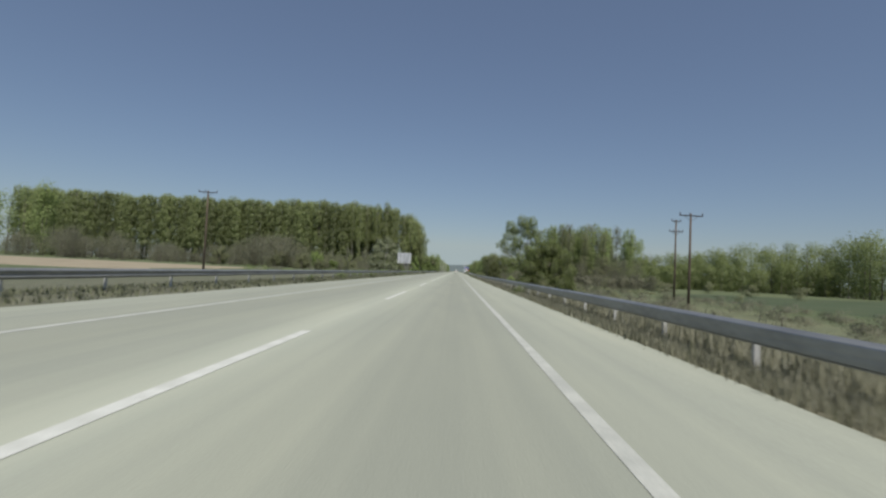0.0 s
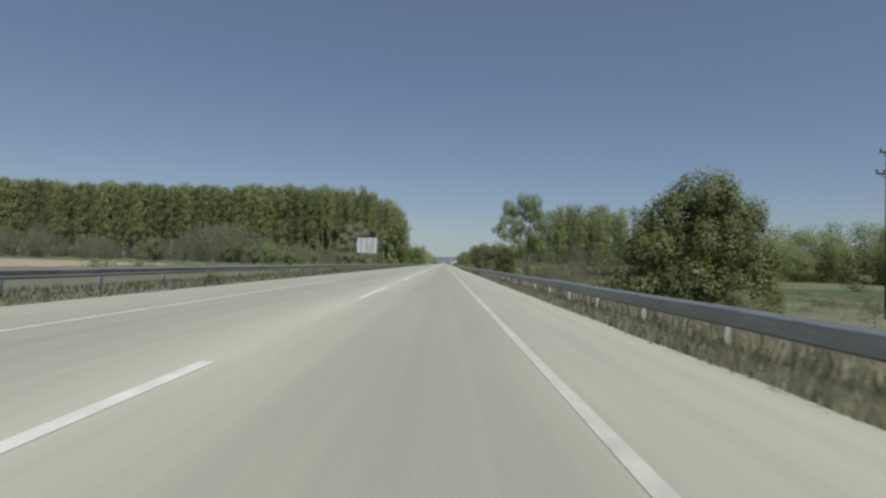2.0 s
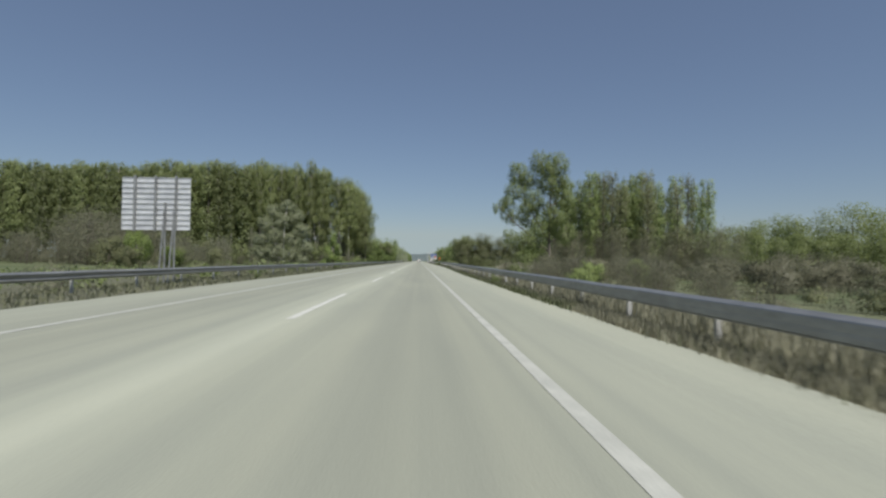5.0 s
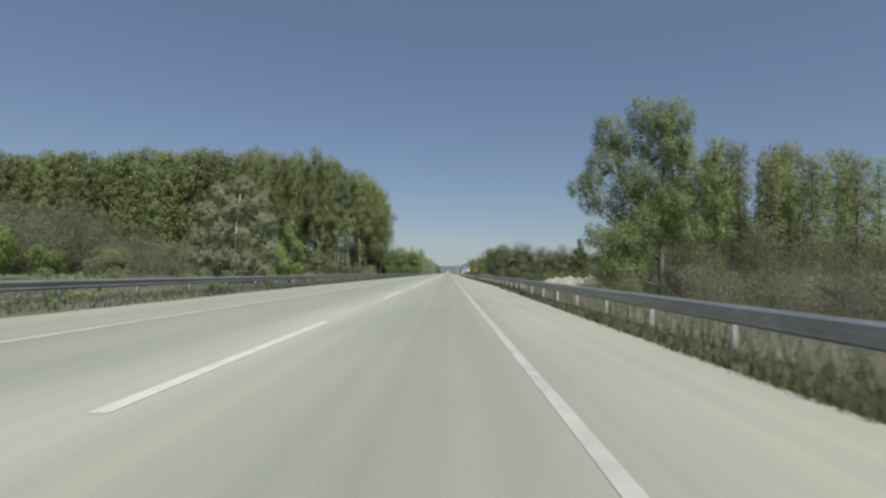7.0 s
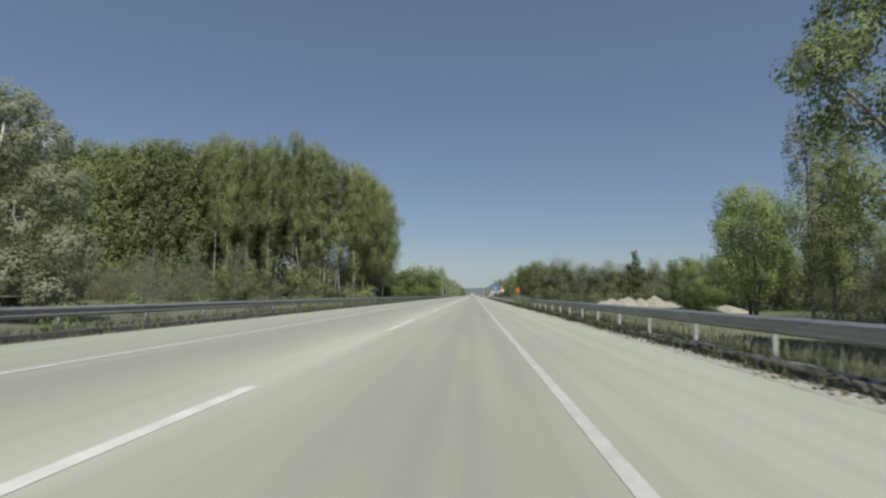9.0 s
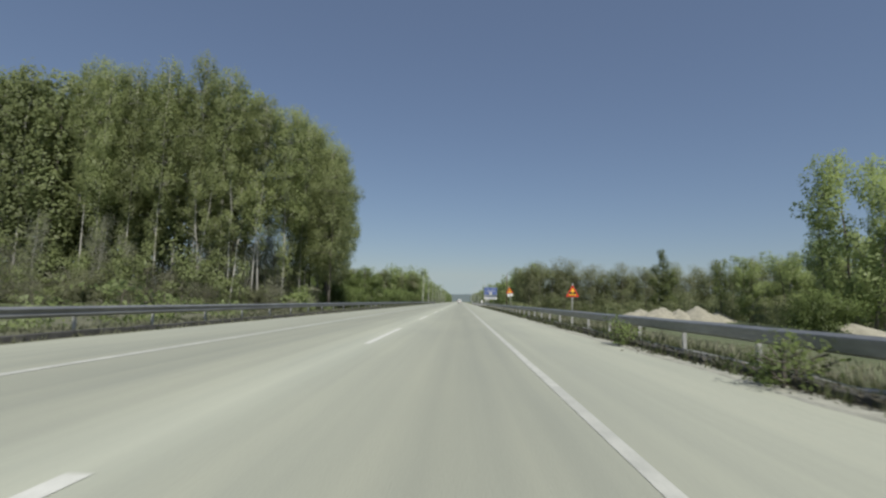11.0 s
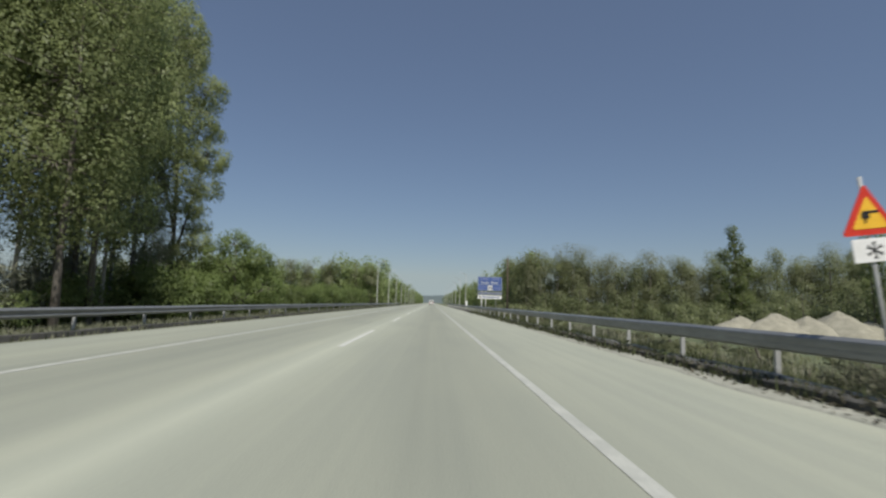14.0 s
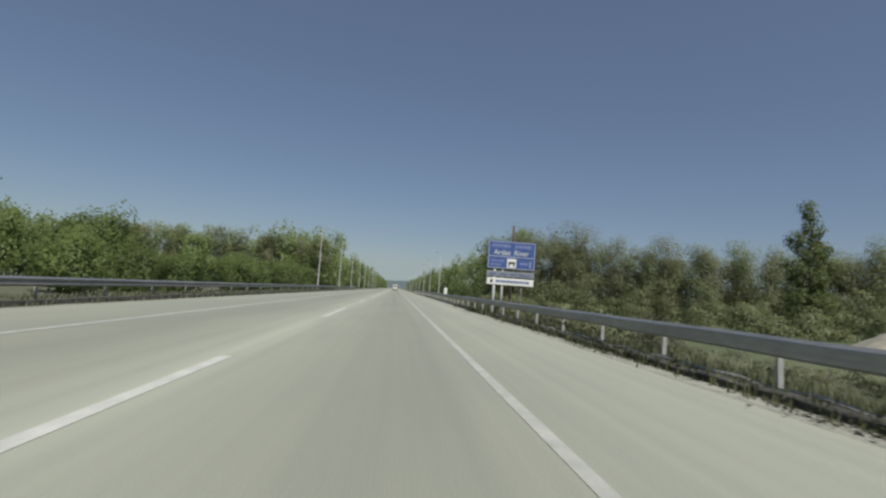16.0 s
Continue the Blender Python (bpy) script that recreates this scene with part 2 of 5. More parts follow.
class Shape:
    """Collects vertices and faces of one mesh."""

    def __init__(self):
        self.v, self.f = [], []

    def add(self, verts, faces):
        k = len(self.v)
        self.v += [tuple(p) for p in verts]
        self.f += [tuple(i + k for i in q) for q in faces]
        return self

    def box(self, x0, x1, y0, y1, z0, z1, bev=0.0):
        """A box with chamfered edges."""
        bm = bmesh.new()
        bmesh.ops.create_cube(bm, size=1)
        for v in bm.verts:
            v.co = ((x0 + x1) / 2 + v.co.x * (x1 - x0), (y0 + y1) / 2 + v.co.y * (y1 - y0), (z0 + z1) / 2 + v.co.z * (z1 - z0))
        if bev:
            bmesh.ops.bevel(bm, geom=bm.edges[:], offset=bev, segments=1, affect="EDGES")
        bm.verts.index_update()
        self.add([v.co for v in bm.verts], [[v.index for v in f.verts] for f in bm.faces])
        bm.free()
        return self

    def tube(self, path, radii, sides=8, caps=True):
        """A round bar along a path, with a radius for each point."""
        path = [Vector(p) for p in path]
        rings = []
        for i, p in enumerate(path):
            d = (path[min(i + 1, len(path) - 1)] - path[max(i - 1, 0)]).normalized()
            u = d.cross(Vector((0.31, 0.95, 0.05))).normalized()
            w = d.cross(u)
            rings.append([p + radii[i] * (math.cos(k) * u + math.sin(k) * w) for k in [2 * math.pi * j / sides for j in range(sides)]])
        faces = []
        for i in range(len(path) - 1):
            for j in range(sides):
                a, b = i * sides + j, i * sides + (j + 1) % sides
                faces.append((a, b, b + sides, a + sides))
        if caps:
            faces += [tuple(reversed(range(sides))), tuple((len(path) - 1) * sides + j for j in range(sides))]
        return self.add([p for r in rings for p in r], faces)

    def mesh(self, name, mat, smooth=False):
        return mesh_of(name, self.v, self.f, mat, smooth)


def cards(points, size, rng, slim=0.55, facing=None, loose=0.55, corners=4):
    """Pointed leaves as folded four-cornered blades, one at each point, turned more or less the way they face."""
    n = len(points)
    nn = rng.normal(size=(n, 3))
    nn /= np.linalg.norm(nn, axis=1)[:, None]
    if facing is not None:
        nn = nn * loose + facing
        nn /= np.linalg.norm(nn, axis=1)[:, None] + 1e-9
        turned = np.sum(nn * facing, axis=1) < 0
        nn[turned] *= -1
    u = np.cross(nn, rng.normal(size=(n, 3)))
    u /= np.linalg.norm(u, axis=1)[:, None]
    w = np.cross(u, nn)
    s = (size * rng.uniform(0.6, 1.35, n))[:, None]
    if corners == 3:
        v = np.stack([points - u * s * 0.5 - w * s * slim * 0.5, points - u * s * 0.35 + w * s * slim * 0.55, points + u * s * 0.6], 1)
        return v.reshape(-1, 3), np.arange(3 * n).reshape(-1, 3)
    v = np.stack([points - u * s * 0.5, points + w * s * slim * 0.5 - nn * s * 0.08, points + u * s * 0.5, points - w * s * slim * 0.5 - nn * s * 0.08], 1)
    return v.reshape(-1, 3), np.arange(4 * n).reshape(-1, 4)


def card_mesh(name, verts, faces, mat, normals=None):
    me = bpy.data.meshes.new(name)
    me.vertices.add(len(verts))
    me.vertices.foreach_set("co", np.asarray(verts, float).ravel())
    k = faces.shape[1]
    me.loops.add(faces.size)
    me.loops.foreach_set("vertex_index", faces.ravel().astype(np.int32))
    me.polygons.add(len(faces))
    me.polygons.foreach_set("loop_start", np.arange(0, faces.size, k, dtype=np.int32))
    me.materials.append(mat)
    me.update(calc_edges=True)
    me.validate()
    if normals is not None:                       # leaves of a clump share its rounded shading
        me.polygons.foreach_set("use_smooth", [True] * len(me.polygons))
        nv = normals / (np.linalg.norm(normals, axis=1)[:, None] + 1e-9)
        me.normals_split_custom_set_from_vertices(np.repeat(nv, k, 0).tolist())
    return me


# ---- the lie of the land ----
def road_right(y):
    """Paved edge beside the lane; the shoulder widens where the rail steps out."""
    return float(np.interp(y, (60, 95, 147, 168, 180), (3.6, 3.74, 4.02, 4.45, 4.77)))


def road_left(y):
    t = min(max((y - 150.0) / 30.0, 0.0), 1.0)
    return -9.2 - 0.5 * t


def rail_right(y):
    return float(np.interp(y, (100, 142, 171, 180), (4.38, 4.7, 4.72, 5.58)))


def rail_top_right(y):
    return float(np.interp(y, (100, 145, 168), (0.66, 0.77, 0.86)))


RAIL_LEFT, RAIL_TOP_LEFT = -11.4, 0.72


def land(x, y):
    """Height of the ground: verge, embankment and low meadows."""
    bumps = 0.25 * noise.noise((x * 0.03, y * 0.03, 0.0)) + 0.06 * noise.noise((x * 0.2, y * 0.2, 4.0))
    if x > 0:
        edge = rail_right(y) + 0.5
        t = min(max((x - edge) / 8.0, 0.0), 1.0)
        return -0.03 - 1.95 * t * t * (3 - 2 * t) + bumps * min(max((x - edge) / 4.0, 0.0), 1.0)
    t = min(max((-12.2 - x) / 7.0, 0.0), 1.0)
    return -0.03 - 0.95 * t * t * (3 - 2 * t) + bumps * min(max((-12.2 - x) / 4.0, 0.0), 1.0)


def build_ground():
    xs = [-3000, -1500, -700, -400, -250, -180, -140, -110, -90, -75, -62, -52, -44, -37, -31, -26, -22, -19, -17, -15.5, -14.2, -13, -12, -11, -10.2, -9.4, -6, -2, 2, 3.4, 3.8, 4.3, 4.8, 5.3, 5.8, 6.3, 6.9, 7.6, 8.4, 9.4, 10.5, 12, 13.5, 15.5, 18, 21, 25, 30, 36, 43, 52, 62, 75, 90, 110, 140, 180, 250, 400, 700, 1500, 3000]
    ys = [-800, -300, -120, -60, -30] + list(range(-15, 440, 5)) + [460, 490, 530, 580, 650, 750, 900, 1200, 1800, 2600, 3900]
    v = [(x, y, land(x, y) - (0.1 if -9 < x < 3.5 else 0.0)) for y in ys for x in xs]
    w = len(xs)
    f = [(j * w + i, j * w + i + 1, (j + 1) * w + i + 1, (j + 1) * w + i) for j in range(len(ys) - 1) for i in range(w - 1)]
    ob = part("ground", mesh_of("ground", v, f, GROUND, True))
    tagged(ob, "rough meadow and grassy road verge in spring", "ground", kind="structure")


def build_road():
    rng = random.Random(3)
    ys = [-200, -100, -50] + [-20 + 1.25 * i for i in range(384)] + [480, 520, 600, 750, 1000, 1500, 2500]
    cols = 9
    v, f = [], []
    for y in ys:
        r, l = road_right(y) + rng.uniform(-0.05, 0.06), road_left(y) + rng.uniform(-0.06, 0.06)
        for i in range(cols):
            x = l + (r - l) * i / (cols - 1)
            v.append((x, y, 0.0 if 0 < i < cols - 1 else -0.012))
        v += [(r + 0.03, y, -0.16), (l - 0.03, y, -0.16)]
    w = cols + 2
    for j in range(len(ys) - 1):
        a, b = j * w, (j + 1) * w
        f += [(a + i, a + i + 1, b + i + 1, b + i) for i in range(cols - 1)]
        f += [(a + cols - 1, a + cols, b + cols, b + cols - 1), (a + cols + 1, a, b, b + cols + 1)]
    road = part("road", mesh_of("road", v, f, ASPHALT))
    tagged(road, "pale worn asphalt two-lane road with faded wheel tracks", "road", kind="structure")
    rng = random.Random(8)

    def stripe(x, y0, y1, width, mat=PAINT):
        n = max(2, int((y1 - y0) / 2.0))
        s = Shape()
        vv = []
        for i in range(n + 1):
            y = y0 + (y1 - y0) * i / n
            vv += [(x - width / 2 + rng.uniform(-0.008, 0.008), y, 0.005), (x + width / 2 + rng.uniform(-0.008, 0.008), y, 0.005)]
        s.add(vv, [(2 * i, 2 * i + 1, 2 * i + 3, 2 * i + 2) for i in range(n)])
        return s.mesh("stripe", mat)

    part("edge_line", stripe(1.345, -60, 900, 0.15, PAINT_EDGE), road, "solid white painted line")
    part("edge_line", stripe(-6.274, -60, 900, 0.19, PAINT_EDGE), road, "solid white painted line")
    dash = stripe(0.0, 0.0, 7.75, 0.175)
    for k in range(-3, 40):
        part("lane_dash", dash, road, at=pose(-2.44, 19.41 + 18 * k, 0))


def beam_profile(deep):
    """Cross-section of a W-beam, deeply or barely waved: depth towards the traffic, height from its lower edge."""
    if deep:
        front = [(0.0, 0.0), (0.0, 0.015), (0.06, 0.03), (0.083, 0.06), (0.084, 0.082), (0.04, 0.112), (0.035, 0.125), (0.05, 0.16), (0.078, 0.215), (0.084, 0.24), (0.072, 0.262), (0.012, 0.3), (0.0, 0.31)]
    else:
        front = [(0.0, 0.0), (0.0, 0.012), (0.066, 0.026), (0.082, 0.044), (0.085, 0.1), (0.083, 0.145), (0.085, 0.19), (0.084, 0.244), (0.078, 0.262), (0.02, 0.296), (0.0, 0.31)]
    back = [(d - 0.006, h) for d, h in reversed(front)]
    return front + back


def build_rail(name, label, side, line, top, y0, y1, post_step):
    """A steel guard rail: one long beam, and posts behind it set in the verge."""
    root = thing(name, label, "guard rail", pose(0, 0, 0))
    prof = beam_profile(side < 0)
    n = int((y1 - y0) / 2.0)
    s, m = Shape(), len(prof)
    rng = random.Random(int(y0) + 17)
    v = []
    for i in range(n + 1):
        y = y0 + (y1 - y0) * i / n
        x, z = line(y) + rng.uniform(-0.012, 0.012), top(y) - 0.31 + rng.uniform(-0.008, 0.008)
        v += [(x - side * d, y, z + h) for d, h in prof]
    f = [(i * m + j, i * m + (j + 1) % m, (i + 1) * m + (j + 1) % m, (i + 1) * m + j) for i in range(n) for j in range(m)]
    f += [tuple(range(m)), tuple(n * m + j for j in reversed(range(m)))]
    s.add(v, f)
    part("beam", s.mesh("beam", STEEL), root, "galvanised corrugated steel beam")
    post = Shape().box(-0.05, -0.04, -0.03, 0.03, -0.55, 0, 0.002).box(-0.04, 0.04, -0.03, -0.022, -0.55, 0).box(-0.04, 0.04, 0.022, 0.03, -0.55, 0)
    spacer = Shape().box(-0.10, 0.0, -0.05, 0.05, -0.28, -0.05, 0.006)
    post_me, spacer_me = post.mesh("post", POST_STEEL), spacer.mesh("spacer", POST_STEEL)
    y = y0 + 1.0
    while y < y1:
        x, z = line(y) + side * 0.11, top(y) - 0.02
        ob = part("post", post_me, root, at=pose(x, y, z, rng.uniform(-2, 2), rng.uniform(-2, 2), 0 if side > 0 else 180) @ Matrix.Diagonal((1, 1, 1.6, 1)))
        if y < 430:
            part("spacer", spacer_me, ob, at=pose(0.0, 0, 0, 0, 0, 0) @ Matrix.Diagonal((1, 1, 0.62, 1)))
        y += post_step
    return root


def build_berm(name, label, x0, x1, height, y0, y1, seed, mat=KERB):
    """A low uneven kerb of dark asphalt along the paved edge."""
    rng = random.Random(seed)
    n = int((y1 - y0) / 0.8)
    v, f = [], []
    for i in range(n + 1):
        y = y0 + (y1 - y0) * i / n
        h = height * rng.uniform(0.75, 1.1)
        a, b = x0 + rng.uniform(-0.03, 0.03), x1 + rng.uniform(-0.03, 0.03)
        v += [(a, y, -0.08), (a + 0.02, y, h * 0.85), (a + 0.05, y, h), (b - 0.03, y, h), (b, y, -0.1)]
    for i in range(n):
        f += [(5 * i + j, 5 * i + j + 1, 5 * i + j + 6, 5 * i + j + 5) for j in range(4)]
    f += [(0, 1, 2, 3, 4), tuple(5 * n + j for j in (4, 3, 2, 1, 0))]
    tagged(part(name, mesh_of(name, v, f, mat)), label, "kerb", kind="structure")


def field_sheet(name, label, mat, corners, cols=14, rows=10):
    """A tilled field: a sheet that follows the land a hand above it."""
    (ax, ay), (bx, by), (cx, cy), (dx, dy) = corners
    v = []
    for j in range(rows + 1):
        t = j / rows
        for i in range(cols + 1):
            s = i / cols
            x = (ax * (1 - s) + bx * s) * (1 - t) + (dx * (1 - s) + cx * s) * t
            y = (ay * (1 - s) + by * s) * (1 - t) + (dy * (1 - s) + cy * s) * t
            v.append((x, y, land(x, y) + (0.2 if 0 < i < cols and 0 < j < rows else -0.35)))
    w = cols + 1
    f = [(j * w + i, j * w + i + 1, (j + 1) * w + i + 1, (j + 1) * w + i) for j in range(rows) for i in range(cols)]
    tagged(part(name, mesh_of(name, v, f, mat, True)), label, "field", kind="structure")


build_ground()
build_road()
RAIL_LABEL = "galvanised steel guard rail on posts along the road edge"
build_rail("guard_rail", RAIL_LABEL, 1, rail_right, rail_top_right, -23.1, 460.0, 3.3)
build_rail("guard_rail", RAIL_LABEL, -1, lambda y: RAIL_LEFT, lambda y: RAIL_TOP_LEFT, -24.0, 460.0, 4.0)
build_berm("kerb_east", "dark broken asphalt kerb beside the shoulder", 5.0, 5.3, 0.165, 184, 440, 5)
build_berm("kerb_edging", "pale broken concrete edging behind the dark kerb", 5.31, 5.42, 0.195, 186, 440, 15, KERB_TOP)
build_berm("kerb_west", "dark asphalt kerb beside the far shoulder", -10.4, -10.1, 0.12, 172, 440, 6)
field_sheet("field_earth", "bare ploughed field beyond the far verge", EARTH, [(-250, 70), (-42, 70), (-60, 195), (-250, 195)])
field_sheet("field_crop", "green field of young crop in the low meadow", FIELD, [(42, 56), (170, 46), (150, 170), (48, 140)])


# ---- trees ----
PROFILES = {
    "column": lambda t: (0.55 + 0.9 * t) * (1 - t) ** 0.35 if t < 1 else 0.0,
    "oval": lambda t: math.sqrt(max(0.0, 1 - (2 * t - 0.9) ** 2 / 1.25)),
    "round": lambda t: math.sqrt(max(0.02, 1 - (1.5 * t - 0.55) ** 2)),
}


def tree_meshes(seed, height, spread, base, limbs, leaves, leaf, shape, leaf_mat, bark_mat, clump=0.2, trunk_r=0.013, stems=1, gaps=0.0, slim=0.6, corners=4):
    """Meshes of a tree standing at the origin: trunk with limbs, and a crown of single leaves in clumps."""
    rng, prof = np.random.default_rng(seed), PROFILES[shape]
    s = Shape()
    centres, sizes = [], []
    for k in range(stems):
        lean = rng.normal(0, 0.02 + 0.065 * (stems > 1), 2)
        foot = rng.normal(0, 0.15 * spread * (stems > 1), 2)
        top = height * (0.95 if k == 0 else rng.uniform(0.78, 0.94))
        bend = rng.normal(0, 0.012 * height, (7, 2))
        path = [Vector((foot[0] + lean[0] * top * t + bend[i, 0] * t, foot[1] + lean[1] * top * t + bend[i, 1] * t, top * t - 0.4 * (i == 0))) for i, t in enumerate(np.linspace(0, 1, 7))]
        for w in (0.88, 0.97):
            centres.append(tuple(path[0].lerp(path[6], w)))
            sizes.append(spread * clump * 0.9)
        r0 = trunk_r * height / math.sqrt(stems)
        s.tube(path, [r0 * (1.25 if i == 0 else 1) * (1 - 0.9 * i / 6) + 0.01 for i in range(7)], 7)
        for i in range(limbs // stems):
            t = (i + rng.uniform(0, 1)) / (limbs // stems)
            z = base + (top - base) * (0.03 + 0.95 * t)
            q = z / top * 6
            p0 = path[min(int(q), 5)].lerp(path[min(int(q), 5) + 1], q - int(q)) if q < 6 else path[6]
            a = rng.uniform(0, 2 * math.pi)
            tt = (z - base) / (height - base)
            reach = spread * prof(tt) * rng.uniform(0.5, 1.1)
            rise = reach * rng.uniform(0.25, 0.9)
            start = p0 - Vector((0, 0, min(rise * 0.7, z * 0.4)))
            q2 = max(start.z, 0) / top * 6
            start = path[min(int(q2), 5)].lerp(path[min(int(q2), 5) + 1], q2 - int(q2)) if q2 < 6 else path[6]
            tip = Vector((p0.x + math.cos(a) * reach, p0.y + math.sin(a) * reach, z + rise * 0.3))
            mid = start.lerp(tip, 0.5) + Vector((0, 0, -0.06 * reach))
            rl = max(0.012, r0 * 0.3 * (1 - 0.75 * tt))
            s.tube([start, mid, tip], [rl, rl * 0.65, 0.008], 4, False)
            if rng.uniform() < gaps:
                continue
            for w in (1.0, 0.6):
                c = start.lerp(tip, w)
                centres.append((c.x, c.y, max(c.z, base * 0.8)))
                sizes.append(spread * clump * rng.uniform(0.7, 1.5) * (1.0 if w == 1 else 0.9))
    centres, sizes = np.array(centres), np.array(sizes)
    share = sizes ** 2 / np.sum(sizes ** 2)
    pick = rng.choice(len(centres), leaves, p=share)
    d = rng.normal(size=(leaves, 3))
    d /= np.linalg.norm(d, axis=1)[:, None]
    d *= (sizes[pick] * rng.uniform(0.25, 1.0, leaves) ** 0.5)[:, None]
    d[:, 2] *= 1.25
    pts = centres[pick] + d
    pts[:, 2] = np.maximum(pts[:, 2], 0.1)
    out = pts - np.array([0, 0, 0.55 * height])
    out[:, 2] *= 0.5
    out /= np.linalg.norm(out, axis=1)[:, None] + 1e-6
    facing = 0.38 * d / (np.linalg.norm(d, axis=1)[:, None] + 1e-6) + 0.45 * out + np.array([0, 0, 0.4])
    v, f = cards(pts, leaf, rng, slim, facing if slim > 0.2 else None, 0.75, corners)
    return s.mesh("trunk", bark_mat, True), card_mesh("crown", v, f, leaf_mat, facing if slim > 0.2 else None)


def lobed_tree(seed, stems, lobes, clump, per, leaf, leaf_mat, bark_mat, r0=0.25, fill=0.9, gaps=0.12, rise=1.15, slim=0.7, twigs=0.4, swell=1.0):
    """Meshes of a tree from its stems (lists of points) and the lobes of its crown (x, y, z, rx, ry, rz): each lobe is a cluster of leafy clumps borne by a limb."""
    rng = np.random.default_rng(seed)
    s, anchors = Shape(), []
    for path in stems:
        path = [Vector(p) for p in path]
        n = len(path) - 1
        thick = r0 if path[0].z < 0.5 else r0 * 0.5
        s.tube(path, [thick * (1.25 if i == 0 and path[0].z < 0.5 else 1) * (1 - 0.88 * i / n) + 0.015 for i in range(n + 1)], 7)
        anchors += [path[i].lerp(path[i + 1], w) for i in range(n) for w in (0.0, 0.25, 0.5, 0.75)] + [path[-1]]
    centres, sizes, outs = [], [], []
    for x, y, z, *radii in lobes:
        c, (rx, ry, rz) = Vector((x, y, z)), [r * swell for r in radii]
        a = min(anchors, key=lambda p: (p - c).length + 2.5 * max(0.0, p.z - (z - 0.5 * rz)))
        rl = min(0.45 * r0, 0.05 + 0.028 * (a - c).length)
        s.tube([a, a.lerp(c, 0.55) + Vector((0, 0, -0.06 * (a - c).length)), c, c + Vector((0, 0, 0.7 * rz))], [rl, rl * 0.7, rl * 0.5, 0.015], 5, False)
        n = max(4, int(fill * 4 * (rx * ry * rz) ** (2 / 3) / clump ** 2))
        turn = rng.uniform(0, 6.28)
        for k in range(n):
            if rng.uniform() < gaps:
                continue
            h = 1 - 2 * (k + 0.5) / n
            q, w = turn + 2.39996 * k + rng.normal(0, 0.25), math.sqrt(max(0.0, 1 - h * h))
            far = rng.uniform(0.5, 1.0) ** 0.6
            d = Vector((w * math.cos(q), w * math.sin(q), h))
            p = c + Vector((d.x * rx, d.y * ry, d.z * rz)) * far
            if p.z < 0.15:
                continue
            centres.append(tuple(p))
            sizes.append(clump * rng.uniform(0.6, 1.3))
            outs.append(tuple(d))
            if rng.uniform() < twigs:
                s.tube([c.lerp(p, 0.1), p], [0.03 + 0.1 * rl, 0.012], 3, False)
    centres, sizes, outs = np.array(centres), np.array(sizes), np.array(outs)
    counts = np.maximum(6, (per * (sizes / clump) ** 2)).astype(int)
    pick = np.repeat(np.arange(len(centres)), counts)
    d = rng.normal(size=(len(pick), 3))
    d /= np.linalg.norm(d, axis=1)[:, None]
    off = d * (sizes[pick] * rng.uniform(0.15, 1.0, len(pick)) ** 0.5)[:, None]
    off[:, 2] *= rise
    pts = centres[pick] + off
    pts[:, 2] = np.maximum(pts[:, 2], 0.08)
    facing = 0.5 * d + 0.45 * outs[pick] + np.array([0, 0, 0.35])
    v, f = cards(pts, leaf, rng, slim, facing, 0.4, 3)
    return s.mesh("trunk", bark_mat, True), card_mesh("crown", v, f, leaf_mat, facing)


def poplar_column(seed, height, radius, base, lobes, clump, per, leaf, leaf_mat, bark_mat, gaps=0.12, r0=0.22, thin_foot=0.0, fill=0.9, blunt=0.72):
    """A slender poplar: one straight stem and a tall crown of stacked, upswept lobes with a rounded top."""
    rng = np.random.default_rng(seed)
    bend = rng.normal(0, 0.008 * height, (6, 2))
    stem = [(bend[i, 0] * i / 5, bend[i, 1] * i / 5, height * 0.95 * i / 5 - 0.4 * (i == 0)) for i in range(6)]
    step = (height - base) / lobes
    spots = []
    for k in range(lobes):
        t = (k + 0.5) / lobes
        r = radius * min(0.6 + 1.1 * t, 1.0, blunt + 1.6 * (1 - t)) * rng.uniform(0.85, 1.12)
        q = rng.uniform(0, 6.28)
        w = 0.3 * radius * rng.uniform(0.3, 1.0) * (1 - 0.7 * t)
        if rng.uniform() < thin_foot * (1 - 1.6 * t):
            r *= 0.55
        spots.append((w * math.cos(q), w * math.sin(q), base + step * (k + 0.5), r, r, step * 0.72))
    return lobed_tree(seed + 500, [stem], spots, clump, per, leaf, leaf_mat, bark_mat, r0, fill, gaps, 1.5)


def tree(meshes, name, label, category, at, group=""):
    root = thing(name, label, category, at, group)
    part("trunk", meshes[0], root)
    part("crown", meshes[1], root)
    return root


def stand(x, y, turn=0.0, scale=1.0, tall=None):
    """A pose on the ground, turned and scaled."""
    return pose(x, y, land(x, y) - 0.05, 0, 0, turn) @ Matrix.Diagonal((scale, scale, tall or scale, 1))


